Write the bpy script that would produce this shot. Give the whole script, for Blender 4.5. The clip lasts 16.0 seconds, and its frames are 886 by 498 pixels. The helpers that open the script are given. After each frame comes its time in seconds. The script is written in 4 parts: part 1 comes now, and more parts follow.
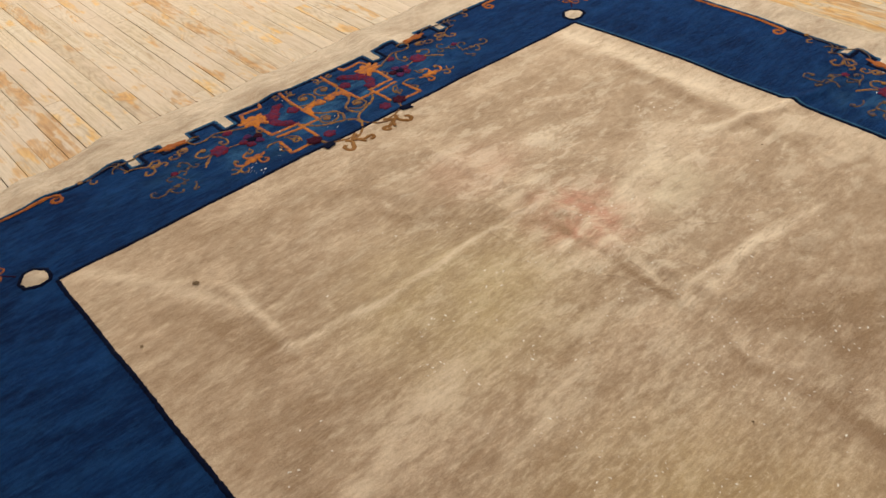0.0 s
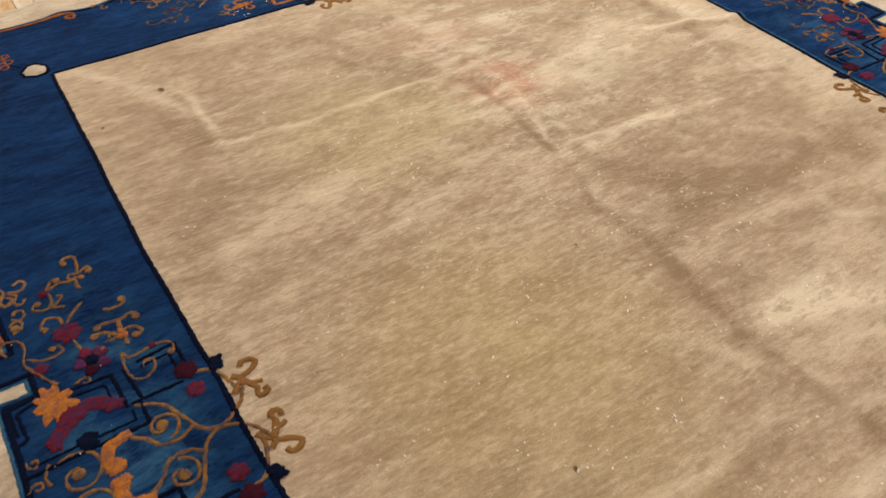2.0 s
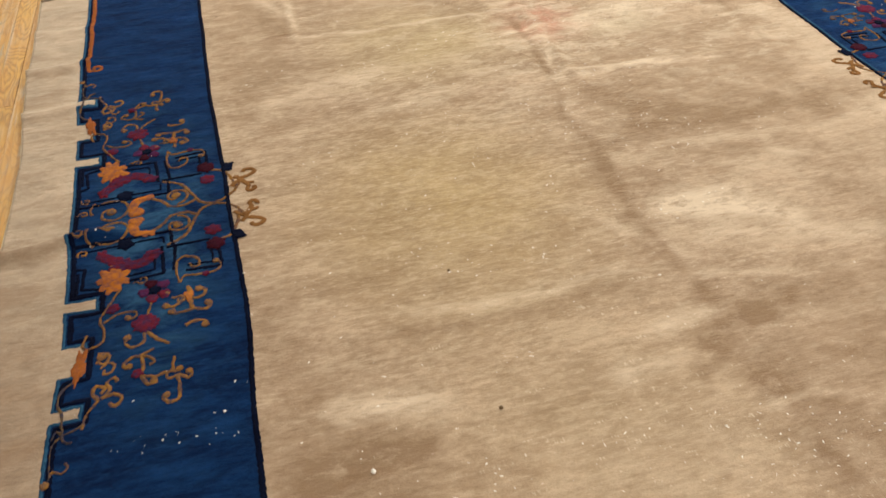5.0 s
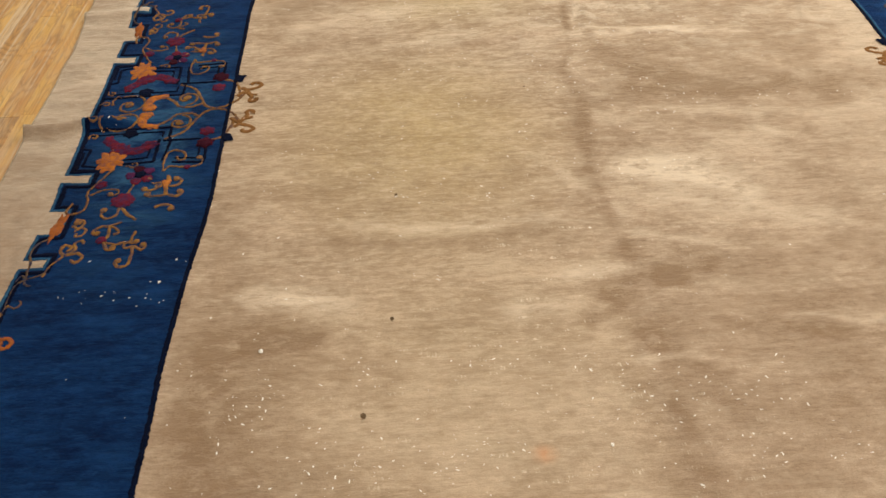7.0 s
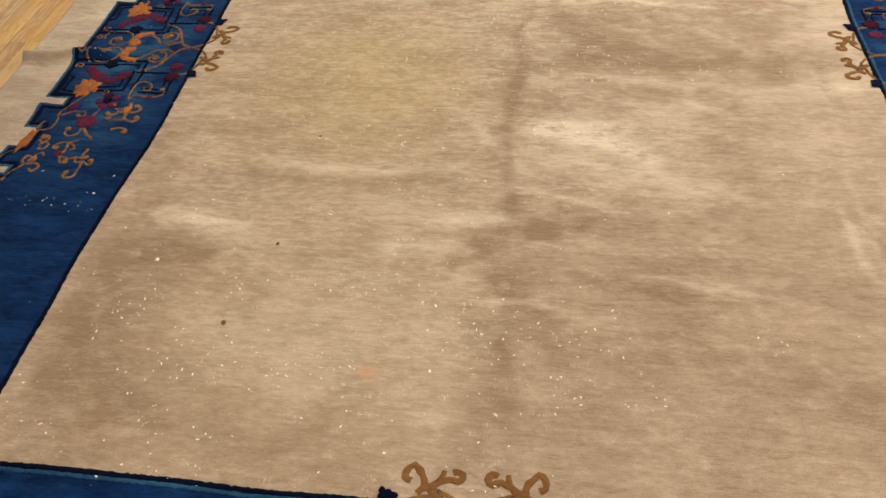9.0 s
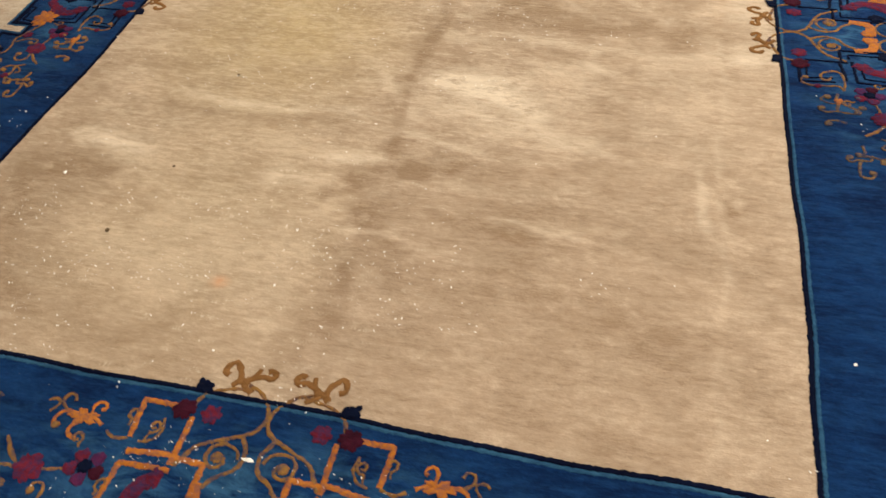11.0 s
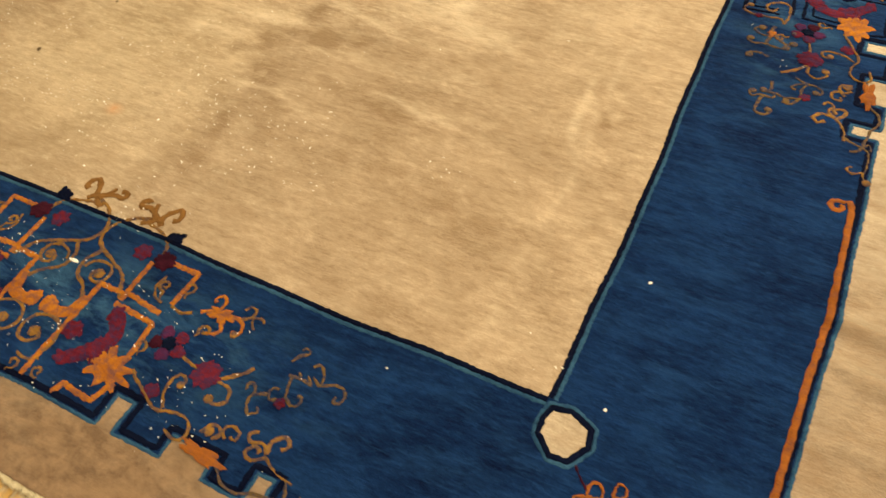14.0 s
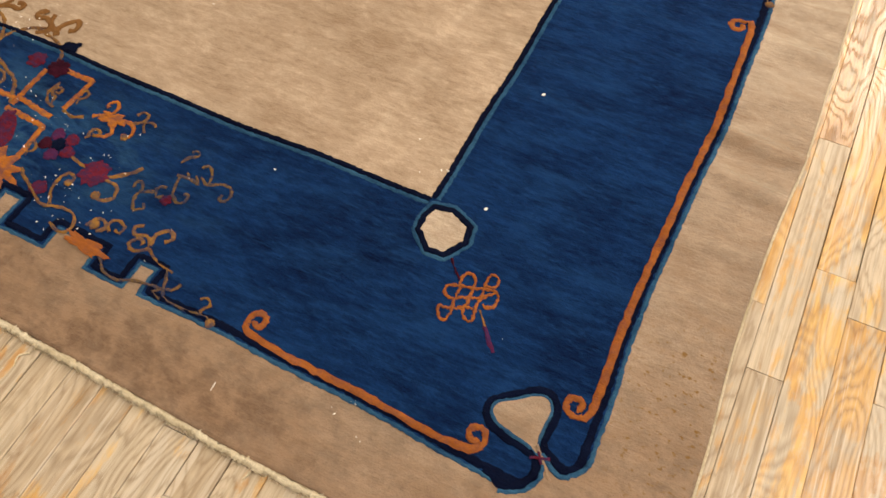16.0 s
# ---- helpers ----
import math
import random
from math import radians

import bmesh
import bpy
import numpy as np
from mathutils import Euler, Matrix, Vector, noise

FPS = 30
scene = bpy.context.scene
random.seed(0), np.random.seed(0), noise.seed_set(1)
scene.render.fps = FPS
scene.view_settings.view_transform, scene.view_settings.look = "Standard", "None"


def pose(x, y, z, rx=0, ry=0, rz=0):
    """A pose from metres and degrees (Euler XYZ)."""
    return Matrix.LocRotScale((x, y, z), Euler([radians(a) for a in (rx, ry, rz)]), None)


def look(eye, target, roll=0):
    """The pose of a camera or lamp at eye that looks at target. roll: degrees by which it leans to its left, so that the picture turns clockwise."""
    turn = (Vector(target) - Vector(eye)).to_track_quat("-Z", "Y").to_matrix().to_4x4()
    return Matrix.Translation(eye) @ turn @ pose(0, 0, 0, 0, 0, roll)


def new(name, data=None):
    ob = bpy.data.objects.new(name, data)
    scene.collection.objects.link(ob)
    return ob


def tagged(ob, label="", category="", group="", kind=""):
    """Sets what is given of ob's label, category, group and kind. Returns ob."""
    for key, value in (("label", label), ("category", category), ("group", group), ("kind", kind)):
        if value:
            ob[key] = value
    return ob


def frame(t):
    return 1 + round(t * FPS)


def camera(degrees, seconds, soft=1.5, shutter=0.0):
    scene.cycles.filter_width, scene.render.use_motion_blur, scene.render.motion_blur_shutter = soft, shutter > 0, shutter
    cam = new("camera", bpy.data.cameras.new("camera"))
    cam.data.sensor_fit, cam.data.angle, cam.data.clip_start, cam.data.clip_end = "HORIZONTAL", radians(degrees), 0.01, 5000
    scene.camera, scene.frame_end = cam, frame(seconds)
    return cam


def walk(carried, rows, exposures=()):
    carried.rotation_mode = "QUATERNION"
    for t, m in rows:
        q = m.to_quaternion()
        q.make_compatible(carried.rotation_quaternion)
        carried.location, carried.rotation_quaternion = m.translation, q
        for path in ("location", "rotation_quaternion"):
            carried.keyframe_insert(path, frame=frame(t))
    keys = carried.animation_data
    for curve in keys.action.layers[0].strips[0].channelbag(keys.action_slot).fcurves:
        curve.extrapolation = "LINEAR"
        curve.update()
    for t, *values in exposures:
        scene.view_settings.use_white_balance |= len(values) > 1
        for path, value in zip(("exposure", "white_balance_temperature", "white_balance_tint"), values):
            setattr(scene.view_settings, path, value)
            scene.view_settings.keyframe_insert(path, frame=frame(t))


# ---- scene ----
cam = camera(55.7, 16.0, soft=1.5, shutter=0.3)
PATH = [
    (0, (-0.241, 0.991, 1.252), (0.723, 2.184, -0.032), -4.4),
    (0.5, (-0.263, 0.858, 1.248), (0.687, 2.072, -0.027), -3.0),
    (1, (-0.218, 0.712, 1.243), (0.715, 1.934, -0.037), -1.5),
    (1.5, (-0.166, 0.546, 1.213), (0.72, 1.774, -0.093), -0.3),
    (2, (-0.154, 0.421, 1.193), (0.614, 1.68, -0.158), -0.9),
    (2.5, (-0.175, 0.279, 1.202), (0.529, 1.593, -0.132), -1.5),
    (3, (-0.153, 0.163, 1.210), (0.526, 1.537, -0.075), -1.6),
    (3.5, (-0.056, 0.047, 1.205), (0.579, 1.458, -0.063), -1.6),
    (4, (0.029, -0.074, 1.190), (0.59, 1.365, -0.082), -1.8),
    (4.5, (0.052, -0.178, 1.182), (0.528, 1.285, -0.096), -1.8),
    (5, (0.083, -0.296, 1.179), (0.465, 1.178, -0.118), -1.8),
    (7.3, (0.55, -0.504, 1.204), (0.549, 0.956, -0.162), -2.0),
    (7.5, (0.599, -0.505, 1.211), (0.567, 0.951, -0.160), -2.3),
    (8, (0.721, -0.568, 1.225), (0.617, 0.875, -0.156), -2.8),
    (8.2, (0.773, -0.613, 1.238), (0.647, 0.821, -0.150), -2.8),
    (10.3, (1.211, -0.649, 1.234), (0.883, 0.717, -0.189), -4.1),
    (10.5, (1.26, -0.663, 1.244), (0.925, 0.696, -0.185), -3.9),
    (11, (1.384, -0.719, 1.253), (1.031, 0.624, -0.187), -3.2),
    (11.5, (1.51, -0.749, 1.246), (1.135, 0.554, -0.224), -2.4),
    (12, (1.581, -0.723, 1.227), (1.189, 0.535, -0.276), -1.5),
    (12.5, (1.633, -0.643, 1.217), (1.19, 0.534, -0.338), -1.6),
    (13, (1.691, -0.606, 1.235), (1.18, 0.514, -0.340), -3.4),
    (13.5, (1.785, -0.622, 1.245), (1.236, 0.482, -0.330), -3.2),
    (14, (1.937, -0.653, 1.247), (1.364, 0.444, -0.324), -2.8),
    (14.5, (2.046, -0.69, 1.243), (1.474, 0.393, -0.338), -2.4),
    (15, (2.107, -0.708, 1.209), (1.548, 0.353, -0.392), -2.2),
    (15.5, (2.133, -0.722, 1.165), (1.611, 0.274, -0.489), -2.4),
    (16, (2.152, -0.724, 1.148), (1.684, 0.231, -0.546), -0.8),
]
walk(cam, [(t, look(eye, target, roll)) for t, eye, target, roll in PATH],
     [(0, -0.25, 6400, 10), (0.6, -0.20, 6400, 10), (2, -0.09, 6400, 10), (3.5, 0.0, 6400, 10), (5, 0.06, 6400, 10), (8, 0.04, 6450, 10), (10.5, 0.12, 6450, 10), (11.2, 0.18, 6500, 9),
      (11.9, 0.22, 8250, 3), (13.3, 0.28, 8900, 4), (14.2, 0.25, 8650, 5), (14.8, 0.15, 7250, 12), (16, 0.13, 6850, 14)])

# ---- light ----
world = bpy.data.worlds.new("world")
scene.world = world
world.use_nodes = True
world.node_tree.nodes["Background"].inputs["Color"].default_value = (0.9, 0.85, 0.8, 1)
world.node_tree.nodes["Background"].inputs["Strength"].default_value = 0.05
CEILING = 3.1
LAMPS = [(0.0, 5.2, 108), (2.9, 4.4, 128), (-2.2, 2.0, 24), (3.9, 0.9, 96), (0.7, -2.3, 82)]
for lx, ly, watts in LAMPS:
    lamp = bpy.data.lights.new("ceiling_lamp", "AREA")
    lamp.shape, lamp.size, lamp.size_y = "RECTANGLE", 0.28, 1.3
    lamp.energy, lamp.color = watts, (1.0, 0.955, 0.87)
    ob = new("ceiling_lamp", lamp)
    ob.matrix_world = pose(lx, ly, CEILING - 0.1)


# ---- materials ----
class Nodes:
    """A short way to wire a node material."""

    def __init__(self, name):
        self.mat = bpy.data.materials.new(name)
        self.mat.use_nodes = True
        self.tree = self.mat.node_tree
        self.bsdf = self.tree.nodes["Principled BSDF"]

    def add(self, kind, **values):
        node = self.tree.nodes.new(kind)
        for key, value in values.items():
            setattr(node, key, value)
        return node

    def link(self, a, b):
        self.tree.links.new(a, b)

    def feed(self, socket, value):
        if hasattr(value, "links"):
            self.link(value, socket)
        else:
            socket.default_value = value

    def mapped(self, source, scale, shift=(0, 0, 0)):
        node = self.add("ShaderNodeMapping")
        self.link(source, node.inputs["Vector"])
        node.inputs["Scale"].default_value = scale
        self.feed(node.inputs["Location"], shift)
        return node.outputs["Vector"]

    def noise(self, vector, scale, detail=4.0, rough=0.6, distort=0.0):
        node = self.add("ShaderNodeTexNoise")
        self.link(vector, node.inputs["Vector"])
        for key, value in (("Scale", scale), ("Detail", detail), ("Roughness", rough), ("Distortion", distort)):
            node.inputs[key].default_value = value
        return node.outputs["Fac"]

    def ramp(self, value, stops):
        node = self.add("ShaderNodeValToRGB")
        self.link(value, node.inputs["Fac"])
        while len(node.color_ramp.elements) < len(stops):
            node.color_ramp.elements.new(0.5)
        for element, (at, grey) in zip(node.color_ramp.elements, stops):
            element.position = at
            element.color = (*grey, 1) if isinstance(grey, tuple) else (grey, grey, grey, 1)
        return node.outputs["Color"]

    def mix(self, fac, a, b, how="MIX"):
        node = self.add("ShaderNodeMix", data_type="RGBA", blend_type=how)
        self.feed(node.inputs[0], fac)
        for socket, value in ((node.inputs[6], a), (node.inputs[7], b)):
            self.feed(socket, (*value, 1) if isinstance(value, tuple) else value)
        return node.outputs[2]

    def math(self, how, a, b=0.0):
        node = self.add("ShaderNodeMath", operation=how)
        self.feed(node.inputs[0], a)
        self.feed(node.inputs[1], b)
        return node.outputs[0]

    def spot(self, vector, centre, radius):
        """1 at the centre, fading to 0 at the radius (x and y)."""
        node = self.add("ShaderNodeVectorMath", operation="SUBTRACT")
        self.link(vector, node.inputs[0])
        node.inputs[1].default_value = (*centre, 0)
        flat = self.add("ShaderNodeVectorMath", operation="MULTIPLY")
        self.link(node.outputs[0], flat.inputs[0])
        flat.inputs[1].default_value = (1 / radius[0], 1 / radius[1], 0)
        far = self.add("ShaderNodeVectorMath", operation="LENGTH")
        self.link(flat.outputs[0], far.inputs[0])
        node = self.add("ShaderNodeMapRange", interpolation_type="SMOOTHSTEP")
        self.link(far.outputs["Value"], node.inputs["Value"])
        for key, value in (("From Min", 1.0), ("From Max", 0.0), ("To Min", 0.0), ("To Max", 1.0)):
            node.inputs[key].default_value = value
        return node.outputs["Result"]

    def bump(self, height, strength, distance):
        node = self.add("ShaderNodeBump")
        self.link(height, node.inputs["Height"])
        node.inputs["Strength"].default_value = strength
        node.inputs["Distance"].default_value = distance
        self.link(node.outputs["Normal"], self.bsdf.inputs["Normal"])

    def finish(self, colour, rough, sheen=0.0, tint=(1, 1, 1), specular=0.3):
        self.feed(self.bsdf.inputs["Base Color"], (*colour, 1) if isinstance(colour, tuple) else colour)
        self.feed(self.bsdf.inputs["Roughness"], rough)
        self.bsdf.inputs["Sheen Weight"].default_value = sheen
        self.bsdf.inputs["Sheen Roughness"].default_value = 0.45
        self.bsdf.inputs["Sheen Tint"].default_value = (*tint, 1)
        self.bsdf.inputs["Specular IOR Level"].default_value = specular
        return self.mat


def wool(name, dark, light, sheen, worn=False, spots=False, thin=0.0, haze=False):
    """Cut wool pile: brushed streaks along the weft, tufts, and for the field its stains."""
    n = Nodes(name)
    at = n.add("ShaderNodeTexCoord").outputs["Object"]
    streak = n.noise(n.mapped(at, (5, 30, 5)), 1.0, 6, 0.68, 0.4)
    band = n.noise(n.mapped(at, (14, 95, 14)), 1.0, 5, 0.68, 0.3)
    fine = n.noise(n.mapped(at, (60, 330, 60)), 1.0, 3, 0.6)
    cloud = n.noise(n.mapped(at, (4.5, 6.5, 5)), 1.0, 9, 0.70, 0.25)
    tuft = n.noise(at, 420, 2, 0.6)
    tone = n.math("ADD", n.math("MULTIPLY", streak, 0.17), n.math("MULTIPLY", cloud, 0.53))
    tone = n.math("ADD", tone, n.math("MULTIPLY", band, 0.2))
    tone = n.math("ADD", tone, n.math("MULTIPLY", fine, 0.1))
    grit = n.noise(n.mapped(at, (30, 74, 34)), 1.0, 7, 0.76, 0.2)
    tone = n.math("ADD", tone, n.math("MULTIPLY", n.math("SUBTRACT", grit, 0.5), 0.45))
    colour = n.mix(n.ramp(tone, [(0.34, 0.0), (0.66, 1.0)] if haze else [(0.39, 0.0), (0.61, 1.0)]), dark, light)
    colour = n.mix(n.math("MULTIPLY", n.ramp(tuft, [(0.3, 1.0), (0.62, 0.0)]), 0.35), colour, tuple(c * 0.55 for c in dark))
    if haze:
        # sheen of the lying pile, painted as lighter and darker blue streaks
        nap = n.noise(n.mapped(at, (30, 130, 30), (3, 8, 0)), 1.0, 6, 0.76, 0.5)
        colour = n.mix(n.math("MULTIPLY", n.ramp(nap, [(0.52, 0.0), (0.64, 1.0)]), 0.4), colour, (0.010, 0.048, 0.150))
        colour = n.mix(n.math("MULTIPLY", n.ramp(nap, [(0.36, 1.0), (0.47, 0.0)]), 0.4), colour, (0.001, 0.007, 0.036))
        lain = n.noise(n.mapped(at, (6, 19, 5), (6, 1, 0)), 1.0, 7, 0.72, 0.2)
        colour = n.mix(n.math("MULTIPLY", n.ramp(lain, [(0.48, 0.0), (0.70, 1.0)]), 0.42), colour, (0.0115, 0.056, 0.172))
        colour = n.mix(n.math("MULTIPLY", n.ramp(lain, [(0.30, 1.0), (0.50, 0.0)]), 0.3), colour, (0.0012, 0.0085, 0.042))
        for centre, size in (((0.87, -0.17), (0.75, 0.2)), ((0.9, 2.87), (0.75, 0.2)), ((-0.17, 1.33), (0.2, 0.75)), ((1.96, 1.39), (0.2, 0.75))):
            pale = n.math("MULTIPLY", n.spot(at, centre, size), n.ramp(n.noise(n.mapped(at, (9, 20, 9)), 1.0, 6, 0.7, 0.6), [(0.45, 0.0), (0.66, 1.0)]))
            colour = n.mix(n.math("MULTIPLY", pale, 0.9), colour, (0.036, 0.118, 0.225))
    if thin:
        bald = n.ramp(n.noise(at, 70, 5, 0.7, 0.5), [(0.44, 0.0), (0.62, 1.0)])
        colour = n.mix(n.math("MULTIPLY", bald, thin), colour, (0.006, 0.026, 0.09))
    if worn:
        much = n.math("ADD", n.math("MULTIPLY", n.spot(at, (0.5, 1.5), (1.45, 2.0)), 0.85), 0.25)
        brush = n.ramp(n.noise(n.mapped(at, (6, 15, 9)), 1.0, 10, 0.74, 0.25), [(0.515, 0.0), (0.57, 1.0)])
        colour = n.mix(n.math("MULTIPLY", n.math("MULTIPLY", brush, much), 0.32), colour, (0.68, 0.57, 0.43))
        far = n.spot(at, (1.15, 2.1), (1.2, 1.1))
        rub = n.ramp(n.noise(n.mapped(at, (9, 17, 13), (5, 2, 0)), 1.0, 10, 0.74, 0.3), [(0.515, 0.0), (0.57, 1.0)])
        colour = n.mix(n.math("MULTIPLY", n.math("MULTIPLY", rub, far), 0.6), colour, (0.74, 0.65, 0.52))
        patch = n.ramp(n.noise(n.mapped(at, (4, 10, 5), (3, 1, 0)), 1.0, 10, 0.74, 0.25), [(0.505, 0.0), (0.565, 1.0)])
        colour = n.mix(n.math("MULTIPLY", n.math("MULTIPLY", patch, much), 0.40), colour, (0.245, 0.155, 0.092))
        yellow = n.math("MULTIPLY", n.spot(at, (0.47, 1.2), (0.5, 0.55)), n.ramp(cloud, [(0.35, 0.6), (0.6, 1.0)]))
        colour = n.mix(n.math("MULTIPLY", yellow, 0.6), colour, (0.47, 0.355, 0.15))
        green = n.math("MULTIPLY", n.spot(at, (0.62, 2.0), (0.42, 0.4)), n.ramp(cloud, [(0.35, 0.5), (0.6, 1.0)]))
        colour = n.mix(n.math("MULTIPLY", green, 0.68), colour, (0.43, 0.345, 0.18))
        pink = n.math("MULTIPLY", n.spot(at, (1.01, 2.0), (0.2, 0.2)), n.ramp(n.noise(at, 14, 3), [(0.35, 0.1), (0.6, 1.0)]))
        colour = n.mix(n.math("MULTIPLY", pink, 0.75), colour, (0.55, 0.22, 0.16))
        pink = n.math("MULTIPLY", n.spot(at, (0.97, 2.33), (0.24, 0.16)), n.noise(at, 9, 3))
        colour = n.mix(n.math("MULTIPLY", pink, 0.6), colour, (0.5, 0.27, 0.2))
        pale = n.math("MULTIPLY", n.spot(at, (1.24, 1.93), (0.22, 0.17)), n.ramp(n.noise(at, 12, 4), [(0.35, 0.0), (0.6, 1.0)]))
        colour = n.mix(n.math("MULTIPLY", pale, 0.7), colour, (0.68, 0.6, 0.45))
        split = n.add("ShaderNodeSeparateXYZ")
        n.link(at, split.inputs[0])
        # the half west of the old middle fold is bleached yellower
        edge = n.math("ADD", split.outputs[0], n.math("MULTIPLY", n.math("SUBTRACT", n.noise(n.mapped(at, (9, 16, 9)), 1.0, 6, 0.72), 0.5), 0.16))
        faded = n.math("MULTIPLY", n.ramp(edge, [(0.85, 1.0), (0.89, 0.0)]), n.spot(at, (0.52, 0.45), (0.62, 0.75)))
        colour = n.mix(n.math("MULTIPLY", faded, 0.22), colour, (0.60, 0.485, 0.30))
        # small blotches: the sheen of pile leaning either way, put into the colour
        lean = n.noise(n.mapped(at, (46, 92, 46), (9, 4, 0)), 1.0, 4, 0.66, 0.2)
        colour = n.mix(n.math("MULTIPLY", n.ramp(lean, [(0.52, 0.0), (0.64, 1.0)]), n.math("MULTIPLY", much, 0.22)), colour, (0.70, 0.585, 0.44))
        colour = n.mix(n.math("MULTIPLY", n.ramp(lean, [(0.36, 1.0), (0.48, 0.0)]), n.math("MULTIPLY", much, 0.22)), colour, (0.25, 0.17, 0.11))
        # knots worn to the white warp: short combed dashes along the weft
        comb = n.math("MULTIPLY", n.ramp(n.noise(n.mapped(at, (420, 70, 60)), 1.0, 2, 0.5), [(0.54, 0.0), (0.62, 1.0)]), n.ramp(n.noise(n.mapped(at, (14, 60, 14), (2, 3, 0)), 1.0, 3, 0.6), [(0.60, 0.0), (0.66, 1.0)]))
        colour = n.mix(n.math("MULTIPLY", n.math("MULTIPLY", comb, n.spot(at, (0.7, 0.6), (0.75, 1.3))), 0.8), colour, (0.78, 0.70, 0.56))
        rusty = n.math("MULTIPLY", n.spot(at, (0.656, 0.27), (0.032, 0.026)), n.noise(at, 60, 3))
        colour = n.mix(rusty, colour, (0.6, 0.27, 0.12))
        weft = n.noise(n.mapped(at, (38, 170, 38), (1, 4, 0)), 1.0, 6, 0.74, 0.5)
        colour = n.mix(n.math("MULTIPLY", n.ramp(weft, [(0.53, 0.0), (0.63, 1.0)]), n.math("MULTIPLY", much, 0.36)), colour, (0.24, 0.165, 0.105))
        colour = n.mix(n.math("MULTIPLY", n.ramp(weft, [(0.37, 1.0), (0.46, 0.0)]), n.math("MULTIPLY", much, 0.36)), colour, (0.72, 0.60, 0.46))
        # wear lines, plus lit and shaded crease sides put into the colour
        wear_and_tone = n.add("ShaderNodeAttribute", attribute_name="wear_and_tone").outputs["Fac"]
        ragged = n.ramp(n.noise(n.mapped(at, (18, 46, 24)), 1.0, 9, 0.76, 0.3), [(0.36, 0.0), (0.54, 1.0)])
        pale = n.math("MULTIPLY", n.math("MAXIMUM", wear_and_tone, 0.0), ragged)
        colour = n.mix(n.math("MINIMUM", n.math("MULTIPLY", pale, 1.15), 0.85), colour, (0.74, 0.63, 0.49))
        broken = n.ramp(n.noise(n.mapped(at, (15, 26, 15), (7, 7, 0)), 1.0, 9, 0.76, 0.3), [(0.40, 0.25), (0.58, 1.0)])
        dirt_shade = n.math("MULTIPLY", n.math("MAXIMUM", n.math("MULTIPLY", wear_and_tone, -1.15), 0.0), broken)
        colour = n.mix(n.math("MINIMUM", dirt_shade, 0.75), colour, (0.225, 0.145, 0.085))
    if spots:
        # soil browns that also paint in the shade on the south and west margins
        soil_shades = n.mix(n.ramp(n.noise(n.mapped(at, (26, 34, 26), (4, 4, 0)), 1.0, 8, 0.74, 0.2), [(0.40, 0.0), (0.60, 1.0)]), (0.135, 0.078, 0.045), (0.255, 0.16, 0.097))
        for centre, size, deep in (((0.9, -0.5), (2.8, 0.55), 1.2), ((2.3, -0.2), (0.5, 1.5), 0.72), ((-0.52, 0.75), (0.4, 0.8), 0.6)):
            soil_shade = n.math("MULTIPLY", n.spot(at, centre, size), n.ramp(cloud, [(0.3, 0.72), (0.6, 1.0)]))
            colour = n.mix(n.math("MINIMUM", n.math("MULTIPLY", soil_shade, deep), 0.95), colour, soil_shades)
        # dark bands: stains, and the shading of ripples put into the colour
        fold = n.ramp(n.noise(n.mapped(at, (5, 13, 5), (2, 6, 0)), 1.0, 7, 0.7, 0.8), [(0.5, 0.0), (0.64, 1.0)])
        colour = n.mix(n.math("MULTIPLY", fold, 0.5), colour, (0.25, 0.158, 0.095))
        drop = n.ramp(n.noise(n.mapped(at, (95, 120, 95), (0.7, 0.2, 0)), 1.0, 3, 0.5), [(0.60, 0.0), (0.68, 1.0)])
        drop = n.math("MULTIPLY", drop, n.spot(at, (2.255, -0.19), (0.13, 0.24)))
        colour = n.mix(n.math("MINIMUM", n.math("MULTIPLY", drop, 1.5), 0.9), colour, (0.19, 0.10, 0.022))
    relief = n.math("ADD", n.math("MULTIPLY", tuft, 0.4), n.math("ADD", streak, n.math("MULTIPLY", band, 0.5)))
    if worn or spots:
        # small wrinkles left by long folding
        crumple = n.math("ABSOLUTE", n.math("SUBTRACT", n.noise(n.mapped(at, (9, 12, 9), (1, 7, 0)), 1.0, 3, 0.5, 0.4), 0.5))
        crumple = n.math("MULTIPLY", n.ramp(crumple, [(0.0, 1.0), (0.06, 0.0)]), n.math("ADD", n.math("MULTIPLY", n.spot(at, (1.1, 1.95), (0.85, 0.9)), 0.75), 0.14))
        relief = n.math("ADD", relief, n.math("MULTIPLY", crumple, 0.55))
    n.bump(relief, 0.6, 0.008)
    return n.finish(colour, 0.95, sheen, tuple(min(1.0, c * 2.0 + 0.04) for c in light), 0.06)


def plank_wood(name, island=False):
    """Old strip flooring: bleached grain with leftovers of amber varnish."""
    n = Nodes(name)
    if island:
        pick = n.add("ShaderNodeNewGeometry").outputs["Random Per Island"]
    else:
        pick = n.add("ShaderNodeObjectInfo").outputs["Random"]
    place = n.add("ShaderNodeNewGeometry").outputs["Position"]
    shift = n.add("ShaderNodeCombineXYZ")
    n.link(n.math("MULTIPLY", pick, 37.0), shift.inputs[0])
    n.link(n.math("MULTIPLY", pick, 91.0), shift.inputs[1])
    add = n.add("ShaderNodeVectorMath", operation="ADD")
    n.link(place, add.inputs[0])
    n.link(shift.outputs[0], add.inputs[1])
    at = add.outputs[0]
    grain = n.noise(n.mapped(at, (42, 1.5, 20)), 1.0, 7, 0.66, 1.0)
    pores = n.noise(n.mapped(at, (330, 8, 60)), 1.0, 3, 0.6)
